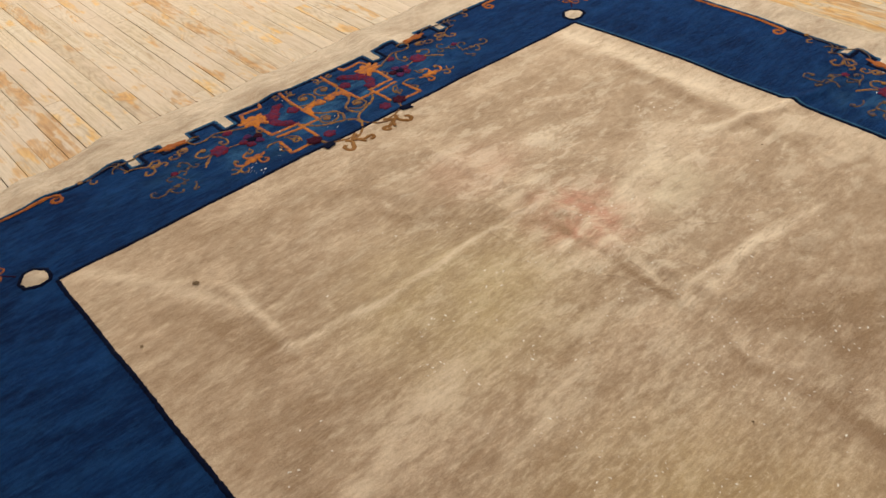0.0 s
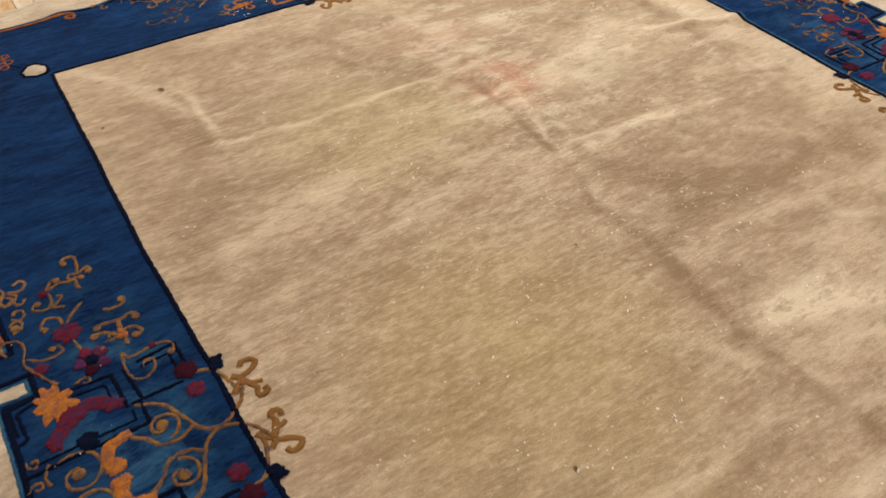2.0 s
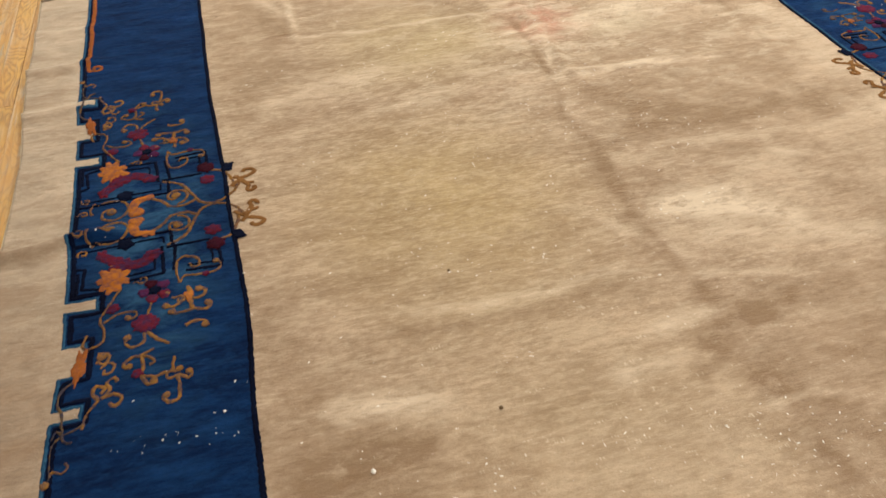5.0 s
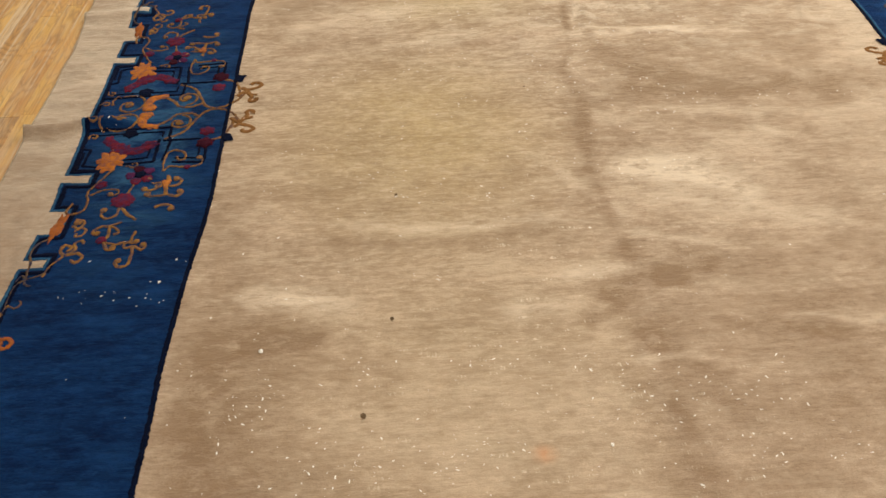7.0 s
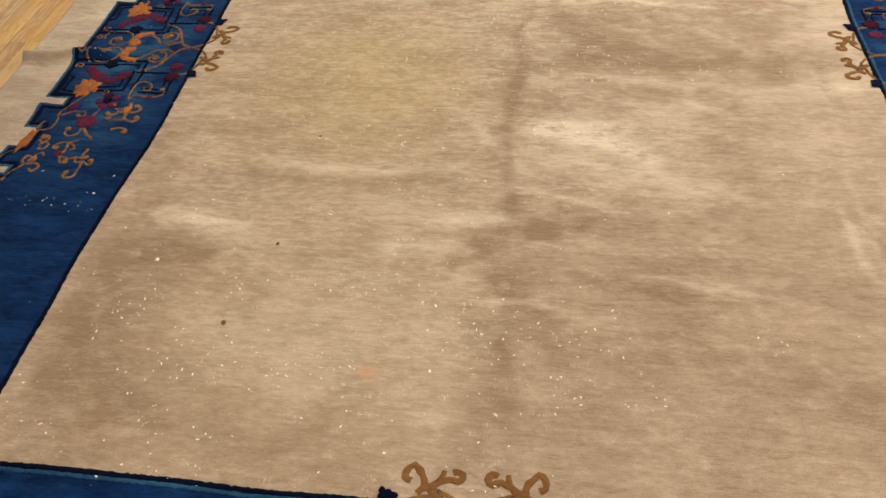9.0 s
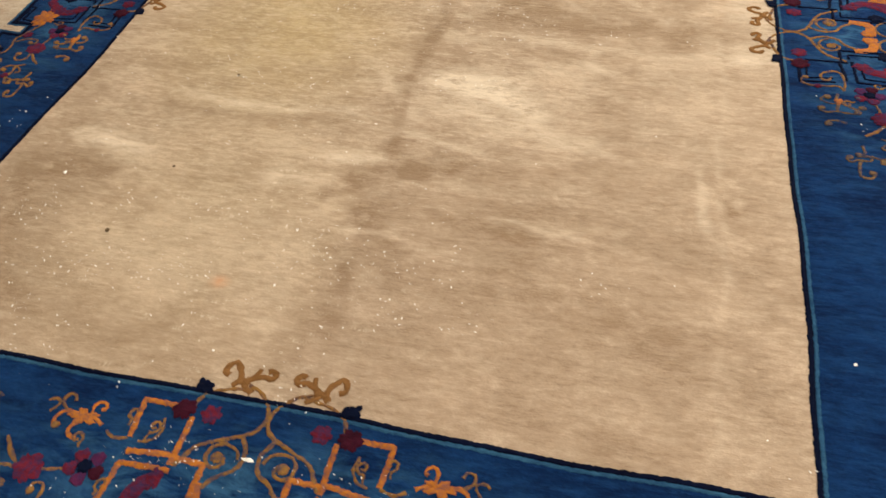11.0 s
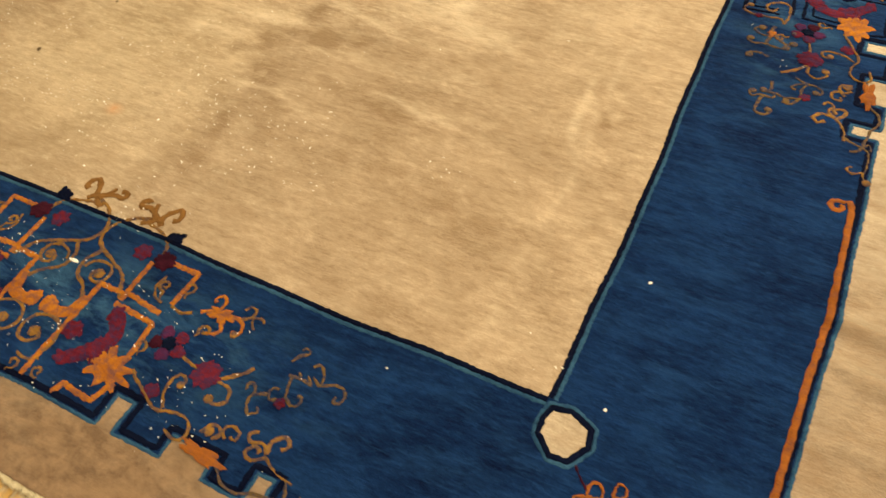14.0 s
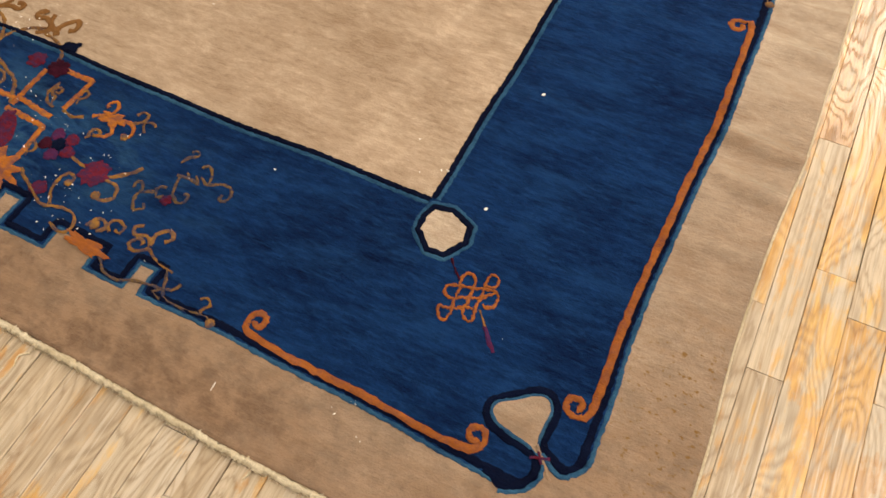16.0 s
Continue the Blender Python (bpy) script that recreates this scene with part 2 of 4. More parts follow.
    bend = n.noise(n.mapped(at, (7, 2.2, 4)), 1.0, 2, 0.5)
    rings = n.math("FRACT", n.math("MULTIPLY", n.math("ADD", bend, n.math("MULTIPLY", grain, 0.10)), 24.0))
    rings = n.math("MULTIPLY", n.math("ABSOLUTE", n.math("SUBTRACT", rings, 0.5)), 2.0)
    hard = n.ramp(rings, [(0.0, 1.0), (0.30, 0.0)])
    lines = n.mix(n.math("ADD", n.math("MULTIPLY", pick, 0.26), 0.04), grain, rings)
    bare = n.mix(n.ramp(lines, [(0.3, 0.0), (0.62, 1.0)]), (0.33, 0.262, 0.175), (0.60, 0.51, 0.37))
    bare = n.mix(n.math("MULTIPLY", n.ramp(pores, [(0.34, 1.0), (0.5, 0.0)]), 0.45), bare, (0.24, 0.17, 0.1))
    bare = n.mix(n.math("MULTIPLY", pick, 0.35), bare, (0.44, 0.38, 0.29))
    amber = n.mix(n.ramp(lines, [(0.3, 0.0), (0.64, 1.0)]), (0.46, 0.225, 0.04), (0.70, 0.425, 0.09))
    amber = n.mix(n.ramp(n.noise(n.mapped(at, (9, 3, 5), (7, 2, 0)), 1.0, 4), [(0.45, 0.0), (0.62, 0.5)]), amber, (0.54, 0.245, 0.06))
    area = n.noise(n.mapped(place, (2.6, 2.0, 2)), 1.0, 5, 0.62, 0.2)
    wear_and_tone = n.noise(n.mapped(at, (17, 6.5, 5)), 1.0, 7, 0.66, 0.3)
    wear_and_tone = n.math("ADD", n.math("MULTIPLY", wear_and_tone, 0.62), n.math("MULTIPLY", area, 0.38))
    wear_and_tone = n.math("ADD", wear_and_tone, n.math("MULTIPLY", n.math("SUBTRACT", pick, 0.5), 0.13))
    wear_and_tone = n.math("ADD", wear_and_tone, n.math("MULTIPLY", n.math("SUBTRACT", grain, 0.5), 0.30))
    split = n.add("ShaderNodeSeparateXYZ")
    n.link(place, split.inputs[0])
    west = n.math("MULTIPLY", n.math("MINIMUM", n.math("MAXIMUM", n.math("SUBTRACT", 0.42, split.outputs[0]), 0.0), 0.9), 0.19)
    north = n.math("MULTIPLY", n.math("MINIMUM", n.math("MAXIMUM", n.math("SUBTRACT", split.outputs[1], 3.0), 0.0), 0.5), -0.08)
    south = n.math("MULTIPLY", n.spot(place, (1.75, -0.75), (0.45, 0.5)), -0.10)
    east = n.math("MULTIPLY", n.spot(place, (2.75, 0.1), (0.8, 1.2)), 0.055)
    north = n.math("ADD", north, n.math("ADD", south, east))
    kept = n.ramp(n.math("ADD", wear_and_tone, n.math("ADD", west, north)), [(0.50, 0.0), (0.56, 1.0)])
    colour = n.mix(n.math("MULTIPLY", kept, 0.8), bare, amber)
    # some strips keep a redder, darker coat
    red = n.math("MULTIPLY", kept, n.ramp(n.math("FRACT", n.math("MULTIPLY", pick, 7.7)), [(0.5, 0.0), (0.62, 0.55)]))
    colour = n.mix(red, colour, n.mix(n.ramp(lines, [(0.3, 0.0), (0.62, 1.0)]), (0.20, 0.095, 0.04), (0.40, 0.205, 0.08)))
    grey = n.ramp(n.noise(at, 6, 5), [(0.5, 0.0), (0.68, 1.0)])
    colour = n.mix(n.math("MULTIPLY", grey, 0.25), colour, (0.48, 0.42, 0.33))
    other = n.math("FRACT", n.math("MULTIPLY", pick, 17.3))
    colour = n.mix(1.0, colour, n.ramp(other, [(0.0, (0.80, 0.74, 0.68)), (0.4, (0.94, 0.91, 0.88)), (1.0, (1.0, 1.0, 1.0))]), "MULTIPLY")
    stain = n.ramp(n.noise(n.mapped(at, (30, 5, 9), (4, 9, 0)), 1.0, 7, 0.72, 0.8), [(0.56, 0.0), (0.66, 1.0)])
    colour = n.mix(n.math("MULTIPLY", stain, 0.5), colour, (0.25, 0.14, 0.065))
    scuff = n.ramp(n.noise(n.mapped(at, (46, 6, 9)), 1.0, 8, 0.74, 1.0), [(0.49, 0.0), (0.62, 1.0)])
    colour = n.mix(n.math("MULTIPLY", scuff, 0.22), colour, (0.60, 0.53, 0.41))
    scrape = n.noise(n.mapped(place, (48, 0.9, 9), (3, 5, 0)), 1.0, 6, 0.72, 0.3)
    colour = n.mix(n.math("MULTIPLY", n.ramp(scrape, [(0.54, 0.0), (0.60, 1.0)]), 0.5), colour, (0.60, 0.54, 0.44))
    # late wood stands out as thin dark lines, stronger on some strips
    veins = n.noise(n.mapped(at, (150, 2.2, 30)), 1.0, 5, 0.6, 0.5)
    colour = n.mix(n.math("MULTIPLY", n.ramp(veins, [(0.36, 1.0), (0.47, 0.0)]), 0.32), colour, (0.25, 0.17, 0.085))
    bold = n.ramp(n.math("FRACT", n.math("MULTIPLY", pick, 11.9)), [(0.35, 0.06), (0.75, 0.45)])
    colour = n.mix(n.math("MULTIPLY", hard, bold), colour, (0.23, 0.15, 0.075))
    # bleached pinkish tone at the north end, with its whitish glare painted in
    far_end = n.math("MINIMUM", n.math("MAXIMUM", n.math("SUBTRACT", split.outputs[1], 2.6), 0.0), 0.6)
    pinkish = n.ramp(n.noise(n.mapped(place, (5, 2.5, 5), (8, 3, 0)), 1.0, 5, 0.65), [(0.40, 0.2), (0.60, 1.0)])
    pinkish = n.math("MULTIPLY", pinkish, n.math("SUBTRACT", 1.0, n.math("MULTIPLY", kept, 0.85)))
    colour = n.mix(n.math("MULTIPLY", pinkish, far_end), colour, (0.55, 0.45, 0.36))
    n.bump(n.mix(0.5, veins, hard), 0.35, 0.0012)
    rough = n.mix(kept, (0.44, 0.44, 0.44), (0.34, 0.34, 0.34))
    return n.finish(colour, rough, 0, specular=0.45)


def paint(name, colour, rough=0.8):
    n = Nodes(name)
    at = n.add("ShaderNodeTexCoord").outputs["Object"]
    mottle = n.noise(at, 2.5, 5)
    n.bump(n.noise(at, 160, 2), 0.15, 0.002)
    return n.finish(n.mix(mottle, tuple(c * 0.9 for c in colour), colour), rough)


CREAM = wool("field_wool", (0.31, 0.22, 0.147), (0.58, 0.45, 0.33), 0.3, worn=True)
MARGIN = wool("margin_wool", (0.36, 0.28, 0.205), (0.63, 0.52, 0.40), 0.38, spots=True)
BLUE = wool("blue_wool", (0.0004, 0.0034, 0.021), (0.0058, 0.0355, 0.130), 0.19, haze=True)
SKY = wool("pale_blue_wool", (0.012, 0.05, 0.11), (0.04, 0.13, 0.23), 0.06, thin=0.3)
NAVY = wool("navy_wool", (0.0008, 0.002, 0.011), (0.003, 0.007, 0.026), 0.02)
ORANGE = wool("orange_wool", (0.30, 0.095, 0.018), (0.53, 0.19, 0.03), 0.08, thin=0.48)
GOLD = wool("gold_wool", (0.17, 0.085, 0.026), (0.33, 0.17, 0.045), 0.06, thin=0.65)
RUST = wool("rust_wool", (0.22, 0.068, 0.016), (0.38, 0.125, 0.03), 0.06, thin=0.2)
RED = wool("red_wool", (0.062, 0.006, 0.016), (0.165, 0.017, 0.034), 0.06, thin=0.6)
MAROON = wool("maroon_wool", (0.02, 0.003, 0.009), (0.055, 0.008, 0.02), 0.04)
PLUM = wool("plum_wool", (0.045, 0.01, 0.04), (0.11, 0.02, 0.075), 0.05, thin=0.5)
FADED = wool("faded_gold_wool", (0.10, 0.065, 0.035), (0.21, 0.125, 0.05), 0.05, thin=0.8)
BROWN = wool("brown_wool", (0.16, 0.075, 0.025), (0.27, 0.135, 0.048), 0.08)
CORD = wool("cotton_cord", (0.5, 0.42, 0.27), (0.78, 0.70, 0.52), 0.2)
BOARD = plank_wood("strip_flooring")
BOARD_REST = plank_wood("strip_flooring_joined", True)
GAP = paint("floor_gap", (0.10, 0.075, 0.05))
WALL = paint("wall_paint", (0.72, 0.68, 0.6))
WHITE = paint("ceiling_paint", (0.8, 0.78, 0.74))
LINT = paint("lint_fluff", (0.95, 0.93, 0.88), 0.4)
CRUMB = paint("crumb_brown", (0.12, 0.075, 0.035))


# ---- mesh helpers ----
def mesh_object(name, verts, faces, material, parent=None, label="", smooth=True):
    me = bpy.data.meshes.new(name)
    me.from_pydata(verts, [], faces)
    me.materials.append(material)
    if smooth:
        me.polygons.foreach_set("use_smooth", [True] * len(me.polygons))
    me.update()
    ob = new(name, me)
    if parent:
        ob.parent = parent
    return tagged(ob, label)


def box(name, low, high, material, parent=None):
    (a, b, c), (d, e, f) = low, high
    verts = [(x, y, z) for x in (a, d) for y in (b, e) for z in (c, f)]
    faces = [(0, 1, 3, 2), (4, 6, 7, 5), (0, 4, 5, 1), (2, 3, 7, 6), (0, 2, 6, 4), (1, 5, 7, 3)]
    return mesh_object(name, verts, faces, material, parent, smooth=False)


# ---- room ----
X0, X1, Y0, Y1 = -4.2, 6.0, -4.6, 7.6
tagged(box("floor", (X0, Y0, -0.06), (X1, Y1, -0.016), GAP), "worn strip wood floor with amber varnish remnants", "floor", kind="structure")
floor = bpy.data.objects["floor"]
for name, low, high in (
    ("wall_north", (X0, Y1, -0.06), (X1, Y1 + 0.15, CEILING)),
    ("wall_south", (X0, Y0 - 0.15, -0.06), (X1, Y0, CEILING)),
    ("wall_west", (X0 - 0.15, Y0 - 0.15, -0.06), (X0, Y1 + 0.15, CEILING)),
    ("wall_east", (X1, Y0 - 0.15, -0.06), (X1 + 0.15, Y1 + 0.15, CEILING)),
):
    tagged(box(name, low, high, WALL), "plain off-white painted room wall", "wall", kind="structure")
tagged(box("ceiling", (X0 - 0.15, Y0 - 0.15, CEILING), (X1 + 0.15, Y1 + 0.15, CEILING + 0.15), WHITE), "plain white ceiling", "ceiling", kind="structure")

# ---- the rug: its plan ----
FW, FH = 1.78, 2.705
WEST, EAST, SOUTH, NORTH = -0.50, 2.312, -0.50, 3.195
# per side: middle of its motif along the side, and how far the border reaches out
SIDES = {
    "south": (0.872, 0.366),
    "north": (0.900, 0.352),
    "west": (1.335, 0.356),
    "east": (1.393, 0.392),
}
STEP_BANDS = ((0.255, 0.290, 0.300), (0.385, 0.468, 0.318), (0.545, 0.575, 0.310))


def to_plan(side, u, v):
    """From along and out of a side, in metres, to x and y. v is 0 at the field's edge and 0.36 at the border's outer edge."""
    mid, reach = SIDES[side]
    v = v * reach / 0.36 if v > 0 else v
    if side == "south":
        return mid + u, -v
    if side == "north":
        return mid - u, FH + v
    if side == "west":
        return -v, mid - u
    return FW + v, mid + u


RIDGES = [
    # from, to, height, half width
    (0.89, -0.3, 0.90, 3.0, 0.0012, 0.022),
    (0.20, 2.15, 0.95, 2.105, 0.0038, 0.011),
    (1.00, 1.67, 1.42, 1.635, 0.0042, 0.012),
    (1.66, 2.45, 1.64, 1.96, 0.006, 0.018),
    (1.55, 1.96, 1.95, 1.90, 0.010, 0.018),
    (1.62, 1.9, 1.615, 0.1, 0.0018, 0.02),
    (0.24, 2.40, 0.275, 2.12, 0.003, 0.012),
    (0.06, 2.62, 0.26, 2.38, 0.003, 0.02),
    (0.95, 2.45, 1.00, 1.62, 0.007, 0.02),
    (0.72, 2.45, 0.95, 2.06, 0.004, 0.02),
    (0.50, 1.62, 1.0, 1.70, 0.003, 0.025),
    (0.35, 0.80, 0.75, 0.79, 0.004, 0.035),
    (1.17, 0.535, 1.36, 0.52, 0.003, 0.016),
    (1.60, 0.62, 1.66, 0.50, 0.003, 0.014),
    (-0.60, 1.285, -0.30, 1.30, 0.026, 0.02),
    (-0.60, 1.885, -0.34, 1.90, 0.016, 0.025),
    (-0.60, 2.14, -0.36, 2.16, 0.014, 0.025),
    (-0.60, 1.60, -0.40, 1.62, 0.006, 0.05),
    (2.45, 0.31, 2.21, 0.35, 0.016, 0.018),
    (2.45, 0.20, 2.22, 0.26, 0.013, 0.018),
    (2.45, 0.45, 2.25, 0.47, 0.008, 0.03),
    (2.45, 1.92, 2.10, 1.95, 0.010, 0.03),
    (2.45, 0.56, 2.24, 0.60, 0.010, 0.02),
    (2.45, 0.70, 2.23, 0.72, 0.008, 0.025),
    (2.45, 0.08, 2.26, 0.11, 0.007, 0.02),
    (2.45, 0.90, 2.24, 0.91, 0.009, 0.03),
    (-0.60, 1.02, -0.38, 1.05, 0.008, 0.04),
    (-0.60, 2.42, -0.38, 2.40, 0.010, 0.03),
    (0.10, 3.05, 0.08, 3.30, 0.008, 0.04),
    (1.25, 3.08, 1.22, 3.30, 0.009, 0.04),
    (0.30, 3.05, 0.36, 3.30, 0.012, 0.05),
    (0.80, 3.05, 0.84, 3.30, 0.010, 0.04),
]


def height(x, y):
    """The pile's surface over the plan: thickness, soft waves, and the creases of long folding."""
    x, y = np.asarray(x, float), np.asarray(y, float)
    z = 0.011 + 0.0012 * np.sin(3.1 * x + 1.7 * np.sin(2.2 * y)) + 0.0012 * np.sin(4.3 * y + 2.1 * np.sin(1.9 * x + 0.6))
    z += 0.0007 * np.sin(11 * x + 3 * np.sin(5 * y)) * np.sin(9 * y + 2 * np.sin(7 * x + 1))
    for a, b, c, d, tall, wide in RIDGES:
        dx, dy = c - a, d - b
        long = math.hypot(dx, dy)
        s = ((x - a) * dx + (y - b) * dy) / long**2
        off = ((x - a) * dy - (y - b) * dx) / long
        off = off + 0.012 * np.sin(9 * s * long + 5 * a) + 0.005 * np.sin(31 * s * long)
        over = np.maximum(0, np.maximum(-s, s - 1)) * long
        z += tall * np.exp(-((off / wide) ** 2) - (over / 0.05) ** 2)
    return z


def sag(x, y):
    """How far the border's outer line hangs below its place towards the south-east corner."""
    far = np.maximum(0, np.maximum(np.maximum(-x, x - FW), -y))
    rim = np.clip(far * (0.5 - far) / 0.05, 0, 1)
    return rim * np.clip(-y / 0.3, 0, 1) * np.interp(x, (1.0, 1.6, 1.8, 2.0, 2.1), (0.0, 0.0, 0.006, 0.018, 0.024))


def drift(x, y):
    """How the weave strays from straight lines."""
    x, y = np.asarray(x, float), np.asarray(y, float)
    far = np.maximum(0, np.maximum(np.maximum(-x, x - FW), np.maximum(-y, y - FH)))
    east, north = np.clip(x / FW, 0, 1), np.clip(y / FH, 0, 1)
    dx = (1 - east) * np.interp(y, (0, 0.3, 0.65, 1.0, 1.2, 1.7, 2.2, 2.7), (-0.004, -0.006, -0.007, 0.008, 0.004, -0.007, -0.008, 0))
    dx = dx + east * np.interp(y, (0, 0.3, 0.6, 1.1, 1.5, 1.9, 2.3, 2.7), (-0.002, 0.004, 0.005, 0.0, 0.004, 0.011, 0.018, 0.0))
    dy = (1 - north) * np.interp(x, (0, 0.2, 0.5, 1.0, 1.4, 1.78), (0.030, 0.031, 0.024, 0.016, 0.004, 0.001))
    dy = dy + north * np.interp(x, (0, 0.6, 1.2, 1.78), (-0.008, -0.008, -0.003, 0.0))
    # the border's outer line strays more than the rug's own edge
    rim = np.clip(far * (0.5 - far) / 0.05, 0, 1)
    dx = dx + rim * np.clip((x - FW) / 0.3, 0, 1) * np.interp(y, (-0.3, -0.1, 0.1, 0.4, 0.8, 1.5, 2.0, 2.5), (0.002, -0.003, 0.001, 0.003, 0.004, 0.004, 0.004, 0.018))
    dy = dy - sag(x, y)
    dx = dx + 0.0018 * np.sin(9.1 * y + 2.0 * x) + 0.0010 * np.sin(23 * y)
    dy = dy + 0.0018 * np.sin(8.7 * x + y) + 0.0010 * np.sin(21 * x)
    loose = np.clip((far - 0.3) / 0.2, 0, 1)
    dx = dx + loose * (x < 0) * np.interp(y, (0.6, 1.1, 1.33, 1.64, 2.1, 2.7), (0.0, -0.005, 0.003, 0.014, -0.007, -0.02))
    dx = dx + loose * (x > FW) * np.interp(y, (-0.3, 0.1, 0.4, 0.8, 1.5), (0.0, -0.006, 0.004, 0.008, 0.0))
    dy = dy + loose * (y > FH) * np.interp(x, (0, 0.18, 0.37, 0.55, 0.72, 0.93, 1.4, 1.6, 2.3), (-0.034, -0.015, 0.02, 0.012, -0.011, -0.005, 0.01, 0.025, 0.02))
    dy = dy + loose * (y < 0) * np.interp(x, (0.8, 1.28, 1.42, 1.55, 1.7, 1.85), (0.0, 0.010, 0.009, -0.002, -0.008, -0.009))
    return dx, dy


# worn and soiled lines with the creases' light and shade painted in, pale above 0, dark below 0: from, to, amount, half
# width
WORN_AND_SHADED = [
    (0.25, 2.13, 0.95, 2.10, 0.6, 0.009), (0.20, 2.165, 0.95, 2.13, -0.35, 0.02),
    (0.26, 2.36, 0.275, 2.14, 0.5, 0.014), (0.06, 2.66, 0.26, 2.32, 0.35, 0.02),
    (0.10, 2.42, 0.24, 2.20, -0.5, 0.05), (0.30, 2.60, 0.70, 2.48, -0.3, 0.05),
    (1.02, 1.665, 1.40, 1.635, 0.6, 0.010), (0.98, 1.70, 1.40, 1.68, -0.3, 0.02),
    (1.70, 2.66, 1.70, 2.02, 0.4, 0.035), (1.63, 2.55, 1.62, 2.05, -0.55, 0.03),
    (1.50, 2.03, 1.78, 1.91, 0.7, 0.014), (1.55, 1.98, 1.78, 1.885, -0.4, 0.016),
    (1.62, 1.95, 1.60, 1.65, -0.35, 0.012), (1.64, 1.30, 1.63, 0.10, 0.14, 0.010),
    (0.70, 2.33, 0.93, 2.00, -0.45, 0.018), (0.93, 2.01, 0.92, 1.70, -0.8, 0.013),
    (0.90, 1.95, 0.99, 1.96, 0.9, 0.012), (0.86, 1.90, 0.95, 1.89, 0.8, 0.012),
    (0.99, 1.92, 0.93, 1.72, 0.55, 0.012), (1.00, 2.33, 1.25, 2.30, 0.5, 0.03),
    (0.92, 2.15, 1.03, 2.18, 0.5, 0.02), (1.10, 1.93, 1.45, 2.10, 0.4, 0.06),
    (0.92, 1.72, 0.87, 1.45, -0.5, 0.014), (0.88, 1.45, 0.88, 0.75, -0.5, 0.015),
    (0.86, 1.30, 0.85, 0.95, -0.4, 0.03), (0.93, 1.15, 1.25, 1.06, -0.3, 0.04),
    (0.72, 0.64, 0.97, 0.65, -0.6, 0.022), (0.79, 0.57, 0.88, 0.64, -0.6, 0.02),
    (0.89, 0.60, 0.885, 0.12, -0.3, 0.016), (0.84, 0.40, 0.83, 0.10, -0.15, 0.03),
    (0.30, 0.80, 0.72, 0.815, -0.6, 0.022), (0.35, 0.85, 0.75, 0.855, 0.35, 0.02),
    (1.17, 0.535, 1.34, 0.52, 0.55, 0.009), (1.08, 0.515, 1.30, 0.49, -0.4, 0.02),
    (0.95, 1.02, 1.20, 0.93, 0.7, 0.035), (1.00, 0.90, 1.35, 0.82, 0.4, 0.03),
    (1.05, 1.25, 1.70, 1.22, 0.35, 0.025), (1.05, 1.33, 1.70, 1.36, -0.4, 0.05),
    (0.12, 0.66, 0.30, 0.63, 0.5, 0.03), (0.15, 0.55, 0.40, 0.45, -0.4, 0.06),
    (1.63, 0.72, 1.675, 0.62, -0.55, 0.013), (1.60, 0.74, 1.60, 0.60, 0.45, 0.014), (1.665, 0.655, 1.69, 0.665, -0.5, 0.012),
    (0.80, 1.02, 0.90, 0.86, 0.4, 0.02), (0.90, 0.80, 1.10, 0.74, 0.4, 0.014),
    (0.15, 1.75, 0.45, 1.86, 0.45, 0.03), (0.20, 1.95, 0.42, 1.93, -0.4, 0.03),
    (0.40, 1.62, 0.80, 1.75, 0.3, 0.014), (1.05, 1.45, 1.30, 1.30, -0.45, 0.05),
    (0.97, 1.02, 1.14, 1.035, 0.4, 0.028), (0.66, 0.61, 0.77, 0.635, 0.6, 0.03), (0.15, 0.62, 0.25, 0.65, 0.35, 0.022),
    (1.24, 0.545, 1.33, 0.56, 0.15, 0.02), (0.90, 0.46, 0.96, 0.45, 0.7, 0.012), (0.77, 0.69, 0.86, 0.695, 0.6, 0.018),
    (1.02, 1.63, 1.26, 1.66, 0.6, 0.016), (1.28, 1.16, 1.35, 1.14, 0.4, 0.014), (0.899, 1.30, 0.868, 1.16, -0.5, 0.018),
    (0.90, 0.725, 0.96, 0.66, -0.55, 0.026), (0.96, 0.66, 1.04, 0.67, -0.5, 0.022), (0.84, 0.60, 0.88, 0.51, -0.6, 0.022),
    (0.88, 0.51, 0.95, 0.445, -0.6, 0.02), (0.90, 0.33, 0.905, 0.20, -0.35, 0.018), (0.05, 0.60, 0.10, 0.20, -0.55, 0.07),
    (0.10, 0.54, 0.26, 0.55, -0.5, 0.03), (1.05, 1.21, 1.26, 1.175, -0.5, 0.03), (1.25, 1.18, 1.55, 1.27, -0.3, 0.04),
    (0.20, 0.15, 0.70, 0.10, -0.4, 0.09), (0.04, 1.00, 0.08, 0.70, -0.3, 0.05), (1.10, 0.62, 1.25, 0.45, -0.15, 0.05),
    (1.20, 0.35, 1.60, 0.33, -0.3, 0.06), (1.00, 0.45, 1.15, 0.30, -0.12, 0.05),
]


